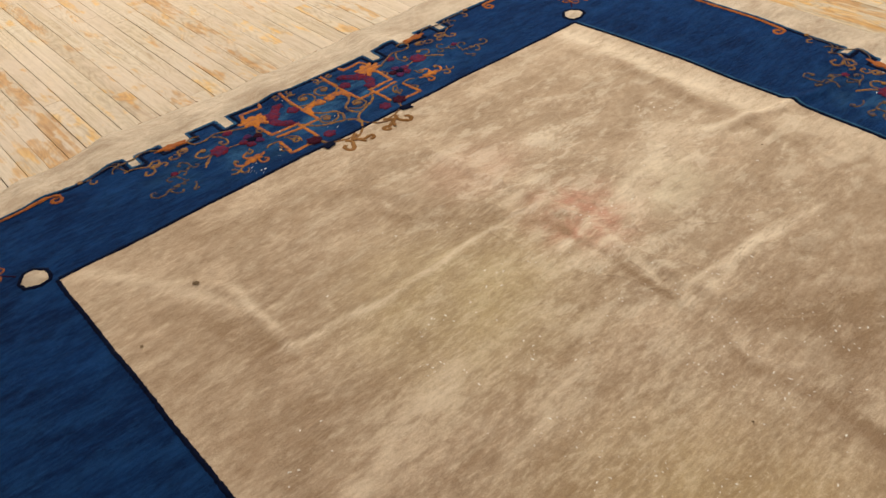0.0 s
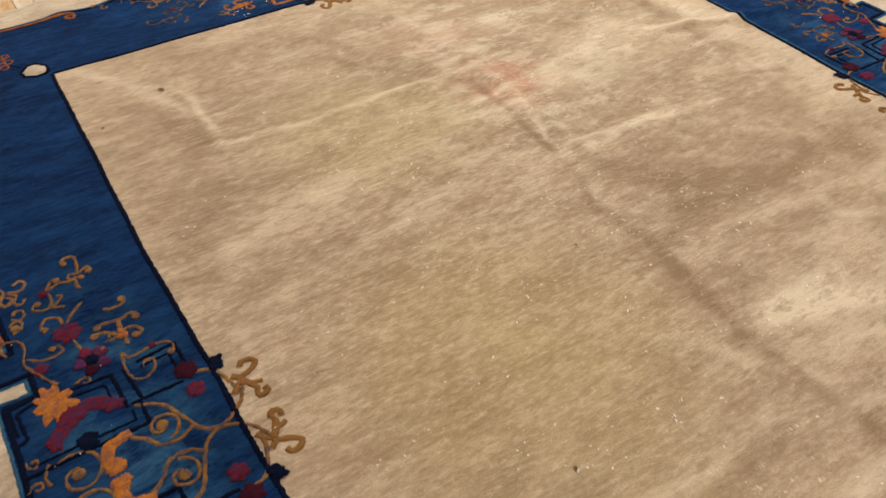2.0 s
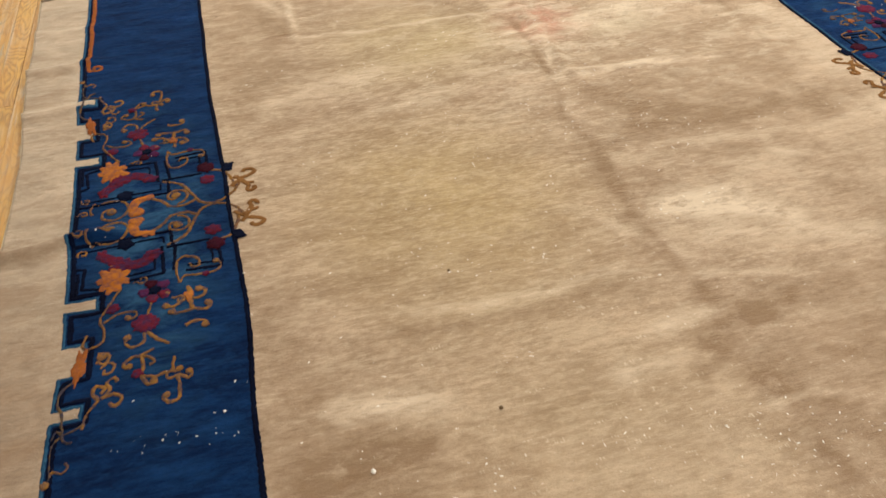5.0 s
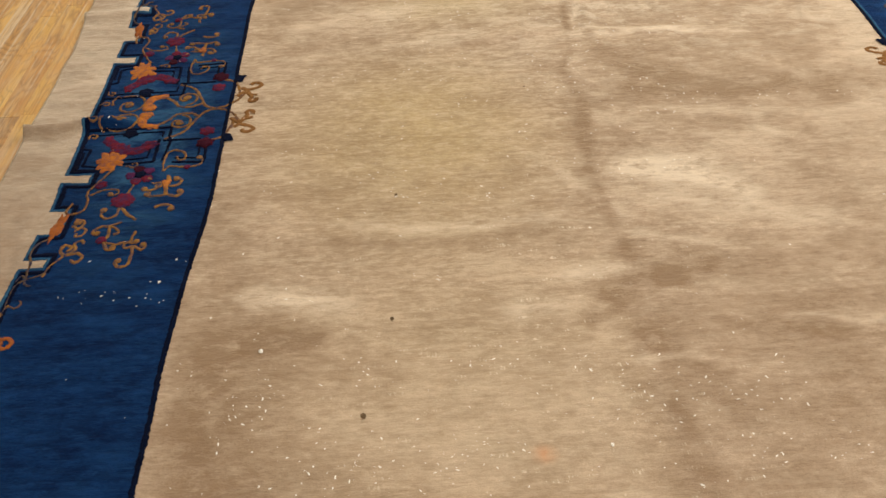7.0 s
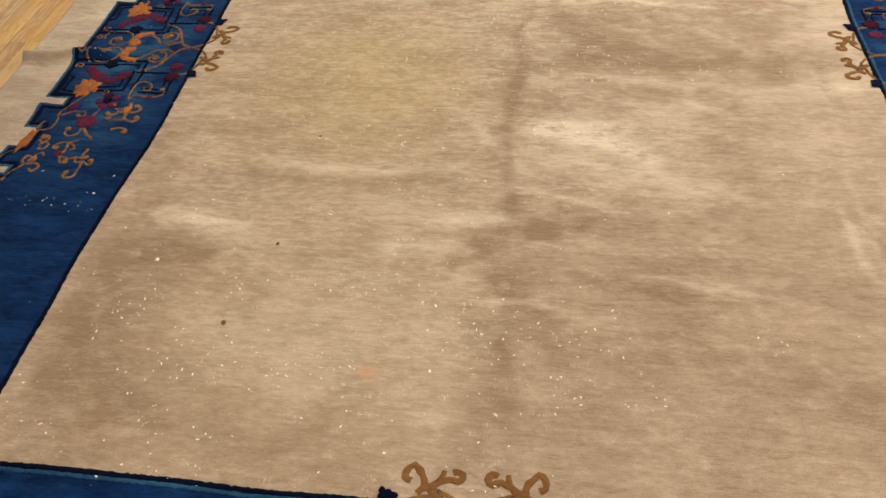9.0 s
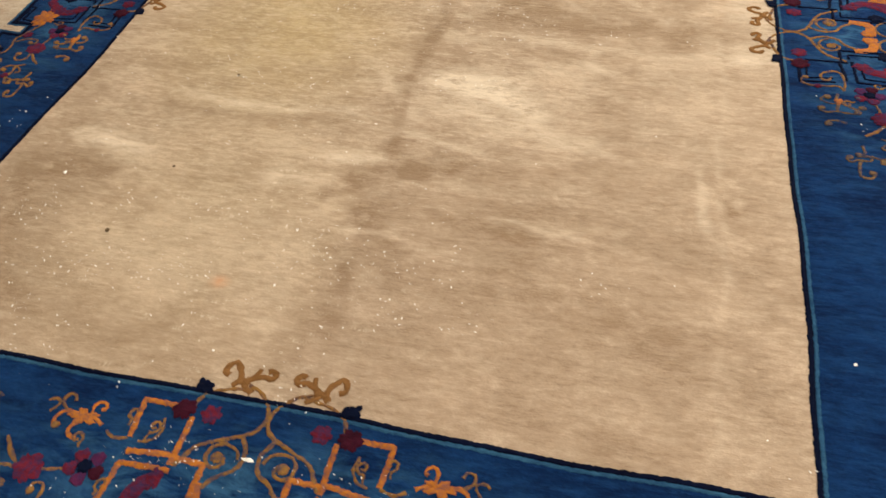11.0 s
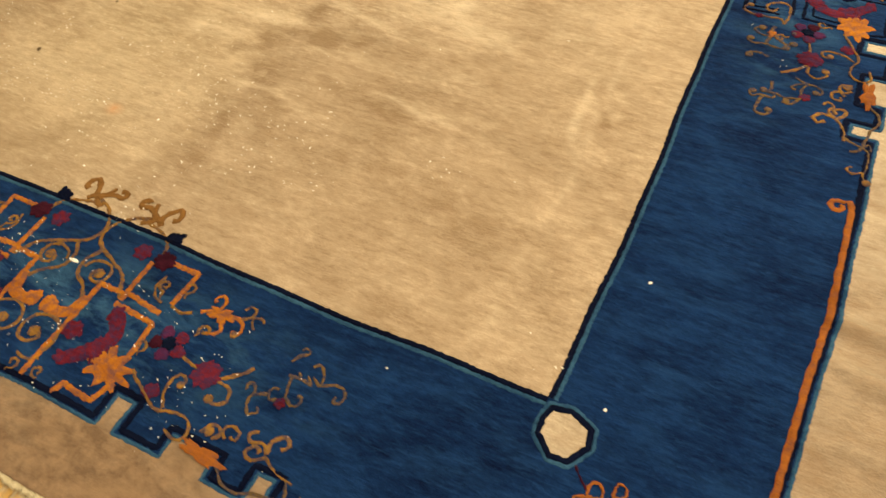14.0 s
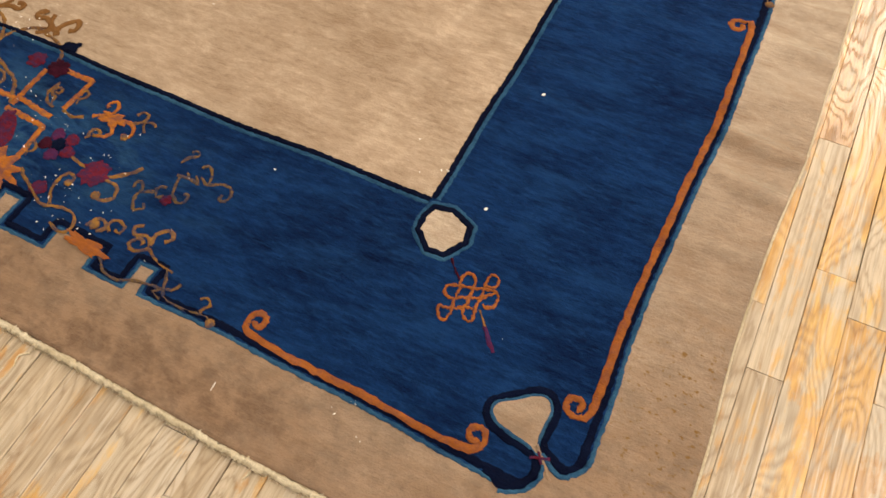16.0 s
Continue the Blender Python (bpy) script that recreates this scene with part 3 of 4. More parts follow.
# faded (above 0) or soiled (below 0) rectangles between the fold lines: from, to, amount, softness
PANELS = [
    (0.93, 1.265, 1.61, 1.62, -0.42, 0.05), (0.93, 0.93, 1.36, 1.255, 0.26, 0.07), (0.885, -0.02, 1.62, 0.62, -0.22, 0.03), (0.92, 0.62, 1.62, 0.80, -0.24, 0.06),
    (1.05, 1.69, 1.60, 1.93, -0.22, 0.05), (1.02, 2.08, 1.61, 2.60, -0.26, 0.05), (1.655, 1.20, 1.80, 2.72, 0.24, 0.03), (0.30, 2.13, 0.90, 2.58, -0.2, 0.06), (-0.02, 1.75, 0.27, 2.38, -0.36, 0.1),
    (-0.02, 0.02, 0.30, 0.58, -0.32, 0.09), (0.30, 0.05, 0.85, 0.55, 0.12, 0.1), (0.30, 0.86, 0.82, 1.10, -0.12, 0.06), (1.42, 0.82, 1.62, 1.25, 0.08, 0.04),
]


def worn_and_shaded_at(x, y):
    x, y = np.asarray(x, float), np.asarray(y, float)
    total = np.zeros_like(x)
    for a, b, c, d, much, wide in WORN_AND_SHADED:
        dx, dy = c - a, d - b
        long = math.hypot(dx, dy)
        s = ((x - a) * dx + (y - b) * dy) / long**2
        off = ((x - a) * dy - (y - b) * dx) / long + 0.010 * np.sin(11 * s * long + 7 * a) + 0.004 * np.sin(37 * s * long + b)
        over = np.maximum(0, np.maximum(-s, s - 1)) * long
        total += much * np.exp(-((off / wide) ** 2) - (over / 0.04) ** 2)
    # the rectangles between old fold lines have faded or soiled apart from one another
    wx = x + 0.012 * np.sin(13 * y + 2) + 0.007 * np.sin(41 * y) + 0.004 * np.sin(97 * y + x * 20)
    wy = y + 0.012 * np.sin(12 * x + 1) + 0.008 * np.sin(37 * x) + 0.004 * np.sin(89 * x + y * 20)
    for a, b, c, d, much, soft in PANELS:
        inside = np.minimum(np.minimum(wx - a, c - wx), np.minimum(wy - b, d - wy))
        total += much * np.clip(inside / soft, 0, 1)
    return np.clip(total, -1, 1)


def laid(points, lift):
    """Points of the plan (x, y[, rise]) laid on the pile, lifted above it."""
    p = np.array(points, float)
    dx, dy = drift(p[:, 0], p[:, 1])
    x, y = p[:, 0] + dx, p[:, 1] + dy
    rise = p[:, 2] if p.shape[1] > 2 else 0.0
    return np.stack([x, y, height(x, y) + lift + rise], 1).tolist()


rug = tagged(new("rug"), "cream and blue antique wool rug with floral border on wood floor", "rug")


def reach_at(side, u):
    """How far out the blue goes at u along a side, in the motif's own measure."""
    for low, high, depth in STEP_BANDS:
        if low < abs(u) < high:
            return depth
    return 0.36


def blue_at(x, y):
    if 0 < x < FW and 0 < y < FH:
        return False
    for side, (mid, reach) in SIDES.items():
        v = {"south": -y, "north": y - FH, "west": -x, "east": x - FW}[side]
        u = (x if side in ("south", "north") else y) - mid
        if v > 0 and v > reach_at(side, u) * reach / 0.36:
            return False
    return True


# grid lines: an even net with the borders' own lines put in
def net(low, high, marks, step):
    lines = sorted({round(m, 5) for m in marks if low <= m <= high} | {low, high})
    out = []
    for a, b in zip(lines, lines[1:]):
        n = max(1, round((b - a) / step))
        out += [a + (b - a) * k / n for k in range(n)]
    return out + [high]


marks_x, marks_y = [0, FW], [0, FH]
for side, (mid, reach) in SIDES.items():
    along, across = (marks_x, marks_y) if side in ("south", "north") else (marks_y, marks_x)
    for low, high, depth in STEP_BANDS:
        along += [mid + s * w for s in (-1, 1) for w in (low, high)]
        across.append({"south": -1, "west": -1, "north": 1, "east": 1}[side] * depth * reach / 0.36 + {"south": 0, "west": 0, "north": FH, "east": FW}[side])
    across.append({"south": -1, "west": -1, "north": 1, "east": 1}[side] * reach + {"south": 0, "west": 0, "north": FH, "east": FW}[side])
gx, gy = net(WEST, EAST, marks_x, 0.0075), net(SOUTH, NORTH, marks_y, 0.0075)
plan = [(x, y) for y in gy for x in gx]
surface = laid(plan, 0.0)
cells = {"field": [], "border": [], "margin": []}
for j in range(len(gy) - 1):
    for i in range(len(gx) - 1):
        x, y = (gx[i] + gx[i + 1]) / 2, (gy[j] + gy[j + 1]) / 2
        k = j * len(gx) + i
        kind = "field" if 0 < x < FW and 0 < y < FH else "border" if blue_at(x, y) else "margin"
        cells[kind].append((k, k + 1, k + 1 + len(gx), k + len(gx)))
parts = {}
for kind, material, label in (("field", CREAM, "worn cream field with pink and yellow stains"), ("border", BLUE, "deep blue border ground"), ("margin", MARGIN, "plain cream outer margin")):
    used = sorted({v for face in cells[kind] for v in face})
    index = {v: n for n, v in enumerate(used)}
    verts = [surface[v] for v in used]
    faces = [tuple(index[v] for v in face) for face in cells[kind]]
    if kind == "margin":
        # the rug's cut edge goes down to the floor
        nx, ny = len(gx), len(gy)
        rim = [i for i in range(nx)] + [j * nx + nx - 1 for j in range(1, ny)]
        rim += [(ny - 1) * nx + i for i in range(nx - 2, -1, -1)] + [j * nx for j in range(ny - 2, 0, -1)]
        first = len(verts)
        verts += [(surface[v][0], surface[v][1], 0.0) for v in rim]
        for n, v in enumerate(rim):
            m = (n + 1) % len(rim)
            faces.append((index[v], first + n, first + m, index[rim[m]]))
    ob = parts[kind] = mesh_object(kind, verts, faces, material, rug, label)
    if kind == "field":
        # carries wear together with the painted light and shade of the creases
        layer = ob.data.attributes.new("wear_and_tone", "FLOAT", "POINT")
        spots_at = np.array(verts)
        layer.data.foreach_set("value", worn_and_shaded_at(spots_at[:, 0], spots_at[:, 1]).astype(np.float32))


# ---- the rug: its drawing ----
def smooth_line(points, step=0.006):
    """A soft line through the points."""
    p = np.array(points, float)
    if len(p) == 2:
        n = max(2, int(np.linalg.norm(p[1] - p[0]) / step))
        return p[0] + (p[1] - p[0]) * np.linspace(0, 1, n + 1)[:, None]
    q = np.vstack([2 * p[0] - p[1], p, 2 * p[-1] - p[-2]])
    out = []
    for a, b, c, d in zip(q, q[1:], q[2:], q[3:]):
        n = max(2, int(np.linalg.norm(c - b) / step))
        t = np.linspace(0, 1, n, endpoint=False)[:, None]
        out.append(0.5 * (2 * b + (c - a) * t + (2 * a - 5 * b + 4 * c - d) * t**2 + (3 * b - a - 3 * c + d) * t**3))
    return np.vstack([*out, p[-1:]])


def hard_line(points, step=0.0045):
    """A line with sharp corners."""
    p = np.array(points, float)
    out = []
    for a, b in zip(p, p[1:]):
        n = max(1, int(np.linalg.norm(b - a) / step))
        out.append(a + (b - a) * np.linspace(0, 1, n, endpoint=False)[:, None])
    return np.vstack([*out, p[-1:]])


def ribbon(line, width, taper=0.0, fuzz=0.0016, closed=False):
    """A knotted line of pile: verts (x, y, rise) and faces, crowned along the middle."""
    p = np.asarray(line, float)
    if closed:
        ahead = np.roll(p, -1, 0) - np.roll(p, 1, 0)
    else:
        ahead = np.gradient(p, axis=0)
    ahead /= np.linalg.norm(ahead, axis=1)[:, None] + 1e-9
    side = np.stack([-ahead[:, 1], ahead[:, 0]], 1)
    n = len(p)
    t = np.linspace(0, 1, n)
    w = np.full(n, width / 2)
    if taper:
        w *= 1 - taper * np.abs(2 * t - 1) ** 3
    # corners of a bent line keep their width
    verts, faces = [], []
    for k, (part_, rise) in enumerate(((-1, -0.0012), (-0.72, 0.0002), (0, 0.0009), (0.72, 0.0002), (1, -0.0012))):
        jit = np.random.uniform(-fuzz, fuzz, (n, 1)) if abs(part_) > 0.5 else 0
        q = p + side * (w[:, None] * part_ + jit)
        verts.append(np.column_stack([q, np.full(n, rise)]))
    verts = np.concatenate(verts)
    last = n if closed else n - 1
    for k in range(4):
        for i in range(last):
            j = (i + 1) % n
            faces.append((k * n + i, (k + 1) * n + i, (k + 1) * n + j, k * n + j))
    return verts, faces


def joined(pieces):
    verts, faces = [], []
    for v, f in pieces:
        base = sum(len(q) for q in verts)
        verts.append(np.asarray(v))
        faces += [tuple(i + base for i in face) for face in f]
    return np.concatenate(verts), faces


def blob(centre, radius, lobes=0, depth=0.25, stretch=(1, 1), turn=0.0, rag=0.14):
    """A woven flower or leaf: lobed outline, slightly domed."""
    n = 44
    a = np.linspace(0, 2 * math.pi, n, endpoint=False)
    r = radius * (1 - depth + depth * np.abs(np.cos(a * lobes / 2)) * 1.4) if lobes else np.full(n, radius)
    r = r * (1 + np.random.uniform(-rag, rag, n))
    verts, faces = [[centre[0], centre[1], 0.0012]], []
    c, s = math.cos(turn), math.sin(turn)
    for share, rise in ((0.5, 0.001), (0.9, 0.0006), (1.0, -0.0012)):
        x, y = r * share * np.cos(a) * stretch[0], r * share * np.sin(a) * stretch[1]
        verts += np.column_stack([centre[0] + c * x - s * y, centre[1] + s * x + c * y, np.full(n, rise)]).tolist()
    for i in range(n):
        j = (i + 1) % n
        faces.append((0, 1 + i, 1 + j))
        for k in (0, 1):
            faces.append((1 + k * n + i, 1 + (k + 1) * n + i, 1 + (k + 1) * n + j, 1 + k * n + j))
    return np.array(verts), faces


def curl(start, centre, turns=1.1, inner=0.25):
    """A spiral that winds from start in towards the centre; turns below 0 wind the other way."""
    d = np.subtract(start, centre)
    r, a = math.hypot(*d), math.atan2(d[1], d[0])
    t = np.linspace(0, 1, 26)
    rr = r * (1 - (1 - inner) * t)
    aa = a + turns * 2 * math.pi * t
    return np.column_stack([centre[0] + rr * np.cos(aa), centre[1] + rr * np.sin(aa)])


YARN = {
    ("fret_bar", "orange_wool"): "orange fret bar", ("fret_bar", "navy_wool"): "dark navy fret bar",
    ("leaf", "orange_wool"): "jagged orange leaf", ("leaf", "rust_wool"): "long rust-coloured leaf", ("cloud_scroll", "orange_wool"): "thick orange cloud scroll",
    ("red_bat", "red_wool"): "crimson bat shape", ("blossom", "red_wool"): "small crimson blossom", ("blossom", "maroon_wool"): "dark maroon blossom",
    ("blossom", "navy_wool"): "navy blossom", ("pomegranate", "red_wool"): "crimson pomegranate", ("vine", "gold_wool"): "thin gold vine",
    ("scroll", "gold_wool"): "curled gold tendril", ("field_scroll", "brown_wool"): "brown scroll on the cream field",
    ("outline", "navy_wool"): "navy outline", ("inner_outline", "pale_blue_wool"): "pale blue inner line", ("edge_line", "pale_blue_wool"): "pale blue edge line",
    ("stripe", "rust_wool"): "rust-coloured stripe", ("stripe_curl", "rust_wool"): "curled end of the stripe", ("knot_link", "rust_wool"): "rust-coloured endless knot link",
    ("tassel", "red_wool"): "faded red tassel", ("heart_outline", "navy_wool"): "navy heart outline",
}


def drawn(name, piece, lift, material, parent, put, label=""):
    """One drawn shape, brought from its own measure to the rug by put(u, v)."""
    verts, faces = piece
    plan_points = [(*put(u, v), z) for u, v, z in verts]
    if parent is rug:
        parent = parts["field" if name == "field_scroll" else "border"]
    return mesh_object(name, laid(plan_points, lift), faces, material, parent, label or YARN.get((name, material.name), ""))


def mm(*values):
    """Pairs of millimetres as points in metres."""
    return [(values[i] / 1000, values[i + 1] / 1000) for i in range(0, len(values), 2)]


def motif(side):
    """The flowering fret in the middle of one side of the border, both halves alike."""
    fret = ORANGE if side in ("south", "north") else NAVY
    bar = 0.0125 if side in ("south", "north") else 0.009

    for s in (1, -1):
        def put(u, v, s=s):
            return to_plan(side, s * u, v)

        def line(name, points, width, material, soft=True, taper=0.0, lift=0.0012):
            path = smooth_line(points) if soft else hard_line(points)
            drawn(name, ribbon(path, width * 0.85, taper), lift, material, rug, put)

        def spot(name, at, radius, material, lobes=0, depth=0.25, stretch=(1, 1), turn=0.0, lift=0.0022):
            drawn(name, blob((at[0] / 1000, at[1] / 1000), radius / 1000, lobes, depth, stretch, turn), lift, material, rug, put)

        def whorl(start, centre, turns, width=0.007, material=GOLD, inner=0.25, lift=0.0013, most=0.0125):
            begin, middle = np.array(start) / 1000, np.array(centre) / 1000
            away = begin - middle
            far = np.linalg.norm(away)
            small = min(far, most)
            path = curl(middle + away / far * small, middle, turns, inner)
            if small < far:
                path = np.vstack([smooth_line([begin, middle + away / far * small])[:-1], path])
            drawn("scroll", ribbon(path, width * 0.8, 0.3), lift, material, rug, put)

        # fret bars
        line("fret_bar", mm(152, 42, 230, 40, 223, 116), bar, fret, False)
        line("fret_bar", mm(132, 58, 132, 152), bar, fret, False)
        line("fret_bar", mm(76, 345, 76, 138, 128, 138), bar, fret, False, lift=0.0014)
        line("fret_bar", mm(135, 133, 216, 141), bar, fret, False)
        line("fret_bar", mm(127, 161, 217, 163, 222, 240), bar, fret, False)
        line("fret_bar", mm(148, 349, 155, 325, 220, 329, 232, 284), bar, fret, False)
        if fret is NAVY:
            line("fret_bar", mm(150, 178, 200, 180, 205, 236), 0.006, fret, False)
            line("fret_bar", mm(168, 58, 212, 57, 207, 112), 0.006, fret, False)
            line("fret_bar", mm(94, 335, 94, 156, 118, 156), 0.006, fret, False)
            line("fret_bar", mm(166, 338, 236, 340, 240, 290), 0.008, fret, False)
        # cloud heads and leaves
        line("cloud_scroll", mm(10, 214, 36, 220, 64, 210, 72, 172), 0.027, ORANGE, taper=0.25, lift=0.002)
        spot("cloud_scroll", (18, 212), 17, ORANGE, 3, 0.15)
        spot("leaf", (205, 266), 46, ORANGE, 9, 0.38, (1.05, 0.72), 0.25)
        spot("leaf", (445, 323), 44, RUST, 5, 0.35, (1.0, 0.3), 0.08, lift=0.0034)
        # bat
        line("red_bat", mm(140, 168, 160, 190, 172, 222, 156, 254, 112, 296), 0.036, RED, taper=0.45, lift=0.002)
        spot("red_bat", (163, 252), 25, RED, 6, 0.25)
        spot("red_bat", (146, 180), 17, RED, 5, 0.25, (0.8, 1.2))
        spot("red_bat", (120, 288), 16, RED, 5, 0.3, (1.2, 0.8))
        spot("blossom", (96, 238), 19, RED if fret is ORANGE else NAVY, 5, 0.17)
        # vines of the middle
        line("vine", mm(60, -26, 32, -12, 9, 14, 2, 42, 18, 68, 60, 88, 100, 108, 126, 150), 0.0085, GOLD)
        line("vine", mm(48, -18, 95, -8, 130, 10, 140, 34), 0.0085, GOLD)
        line("vine", mm(30, 76, 14, 104, 20, 136, 46, 154, 66, 180), 0.0085, GOLD, lift=0.0013)
        whorl((22, 120), (56, 124), 1.05, 0.008, most=0.04)
        spot("scroll_bud", (58, 122), 11, GOLD)
        whorl((74, 300), (36, 268), -1.15, 0.008, most=0.05)
        spot("scroll_bud", (37, 268), 11, GOLD)
        line("scroll", mm(84, 306, 62, 318, 40, 312), 0.007, GOLD)
        whorl((106, 340), (100, 328), 1.0, 0.006)
        whorl((46, 350), (48, 332), -1.0, 0.006)
        # scrolls that lie on the cream field
        line("field_scroll", mm(50, -7, 66, -19, 70, -31, 57, -40, 42, -48, 28, -43, 20, -51, 27, -62, 37, -59), 0.0142, BROWN, lift=0.0018)
        line("field_scroll", mm(92, -17, 83, -27, 82, -38, 91, -57, 102, -68, 113, -59, 114, -44, 104, -38), 0.0142, BROWN, lift=0.0016)
        line("field_scroll", mm(52, -62, 57, -46, 68, -30, 84, -27), 0.0115, BROWN, lift=0.0020)
        spot("field_scroll", (68, -32), 9, BROWN, 3, 0.3)
        # flowers along the inner edge
        spot("blossom", (133, -3), 12, NAVY, 3, 0.3, (1.3, 1.0), lift=0.0034)
        spot("blossom", (142, -7), 12, NAVY, 4, 0.3, (1.0, 1.3), 0.6, lift=0.0038)
        spot("blossom", (153, 46), 21, MAROON, 6, 0.17, lift=0.0034)
        spot("blossom", (101, 47), 18, RED, 6, 0.17)
        if fret is NAVY:
            line("scroll", mm(259, 131, 217, 136, 186, 131, 176, 112, 190, 90, 212, 86, 217, 101, 203, 107), 0.0062, GOLD)
            line("scroll", mm(259, 131, 241, 121, 243, 97, 246, 70, 238, 47, 220, 42, 210, 54), 0.0062, GOLD)
            spot("scroll_bud", (212, 52), 7, GOLD)
            spot("blossom", (247, 76), 8, RED, 5, 0.2)
        else:
            whorl((196, 118), (188, 88), 1.2, 0.0065, lift=0.0012)
            whorl((236, 96), (234, 70), -0.9, 0.0065, lift=0.0012)
            line("vine", mm(225, 118, 250, 122, 268, 112), 0.0065, GOLD)
            line("scroll", mm(178, 70, 172, 96, 186, 116, 204, 122), 0.0055, GOLD)
        # five-petalled flower outside the fret
        for k in range(5):
            a = 1.25 * k + 0.3
            spot("petal", (270 + 25 * math.cos(a), 182 + 22 * math.sin(a)), 13, (RED, PLUM, MAROON, PLUM, RED)[k], 3, 0.18)
        spot("blossom", (270, 182), 13, NAVY, 6, 0.17, lift=0.0034)
        whorl((232, 226), (226, 206), -1.0, 0.0055)
        whorl((300, 150), (312, 134), 1.1, 0.0065)
        # pomegranate and its stalks
        spot("pomegranate", (364, 203), 26, RED, 7, 0.14, lift=0.0026)
        line("vine", mm(300, 190, 325, 196, 345, 200), 0.006, GOLD)
        line("vine", mm(388, 201, 413, 181, 433, 157), 0.0095, GOLD, taper=0.4)
        line("vine", mm(386, 206, 414, 207, 424, 228, 407, 243, 393, 236), 0.0065, GOLD)
        spot("scroll_bud", (395, 238), 8, GOLD)
        # spray near the inner edge
        if fret is NAVY:
            yarn, thick = (FADED, 0.78) if side == "east" else (GOLD, 1.0)
            line("scroll", mm(275, 116, 296, 112, 314, 114, 346, 112), 0.0105 * thick, yarn)
            line("scroll", mm(325, 165, 330, 150, 322, 137, 305, 121, 317, 104, 311, 88, 298, 80, 287, 92, 294, 98), 0.0088 * thick, yarn)
            line("scroll", mm(341, 156, 351, 144, 349, 123, 347, 106, 354, 84, 340, 74, 332, 85), 0.0088 * thick, yarn)
            line("scroll", mm(391, 127, 384, 110, 387, 92, 399, 84, 405, 92), 0.008 * thick, yarn)
            for at in ((325, 163), (338, 79), (400, 88), (290, 94), (345, 152)):
                spot("scroll_bud", at, 8, yarn)
            spot("leaf", (306, 116), 13 * thick, ORANGE, 3, 0.4, (1.2, 0.8), lift=0.0026)
            line("vine", mm(268, 190, 276, 172, 284, 162), 0.0085 * thick, yarn, taper=0.3)
            spot("scroll_bud", (285, 160), 8, yarn)
            # curled sprays that close the motif along the border
            for spray, wide in ((mm(439, 187, 450, 210, 451, 228, 462, 242, 476, 238, 475, 226), 0.0072), (mm(450, 212, 478, 204, 500, 208, 518, 199, 529, 193, 527, 178, 516, 180), 0.0076),
                                (mm(450, 212, 458, 196, 474, 184, 479, 194), 0.0066), (mm(505, 203, 513, 178, 506, 162, 511, 145, 504, 134), 0.0072),
                                (mm(472, 147, 490, 150, 503, 148, 513, 160, 525, 156, 522, 137, 533, 120, 522, 113, 514, 121), 0.0078), (mm(523, 140, 540, 136, 560, 134, 580, 136, 582, 154, 566, 163, 560, 153), 0.0082)):
                line("scroll", spray, wide * thick, yarn, lift=0.0016)
            for at in ((474, 231), (522, 183), (506, 137), (517, 119), (565, 158)):
                spot("scroll_bud", at, 7, yarn)
            spot("blossom", (497, 214), 11, RED, 5, 0.2)
        else:
            spot("leaf", (321, 95), 21, ORANGE, 5, 0.5, (1.2, 0.7))
            for spray, wide in ((mm(281, 104, 299, 94, 316, 96, 344, 88, 360, 90, 371, 107, 364, 120, 356, 114), 0.0085), (mm(310, 88, 313, 68, 301, 59, 290, 69, 297, 76), 0.0075),
                                (mm(357, 87, 374, 74, 371, 58, 358, 57, 353, 68), 0.0065), (mm(374, 76, 388, 70, 401, 76), 0.0055), (mm(377, 78, 382, 88, 388, 96), 0.005),
                                (mm(327, 104, 336, 121, 329, 132, 314, 136), 0.008)):
                line("scroll", spray, wide, ORANGE if wide > 0.007 else GOLD)
            spot("scroll_bud", (363, 119), 7, GOLD)
            # thin sprays that fade out along the border
            for spray in (mm(484, 118, 492, 101, 505, 92, 499, 84, 489, 90), mm(493, 141, 515, 138, 507, 129), mm(502, 140, 524, 139, 538, 142, 524, 129), mm(533, 127, 552, 138, 550, 119, 541, 106, 530, 103, 525, 111),
                          mm(551, 137, 570, 126, 590, 126, 600, 140, 596, 154, 585, 153, 586, 144), mm(500, 144, 504, 166, 509, 183, 508, 196), mm(509, 178, 524, 187, 536, 181, 534, 168, 526, 168),
                          mm(466, 190, 480, 185, 486, 194, 498, 188), mm(478, 183, 482, 173, 493, 171), mm(468, 232, 457, 218, 455, 205, 457, 193, 447, 180, 438, 188, 443, 195), mm(455, 198, 478, 187), mm(468, 232, 482, 222, 476, 214)):
                line("vine", spray, 0.0058, FADED)
            spot("blossom", (507, 192), 10, RED, 5, 0.17)
        # trailing vine over the stepped edge
        spot("blossom", (300, 268), 15, RED, 5, 0.17)
        line("vine", mm(246, 250, 264, 262, 294, 276, 328, 292, 360, 283, 390, 285, 403, 307, 392, 322, 364, 316), 0.0055, GOLD, lift=0.0026)
        line("vine", mm(338, 285, 322, 262, 318, 240, 325, 221, 341, 226, 340, 240), 0.0058, GOLD)
        spot("scroll_bud", (338, 238), 7, GOLD)
        line("scroll", mm(421, 292, 426, 275, 441, 270, 452, 280, 442, 293), 0.0075, GOLD)
        spot("scroll_bud", (432, 284), 9, GOLD)
        line("scroll", mm(462, 284, 450, 272, 460, 259, 478, 264, 478, 278, 468, 276), 0.006, GOLD)
        line("scroll", mm(540, 279, 521, 293, 505, 287, 514, 270, 527, 278), 0.0085, GOLD)
        line("scroll", mm(538, 276, 522, 262, 502, 269, 493, 256, 506, 249), 0.0075, GOLD)
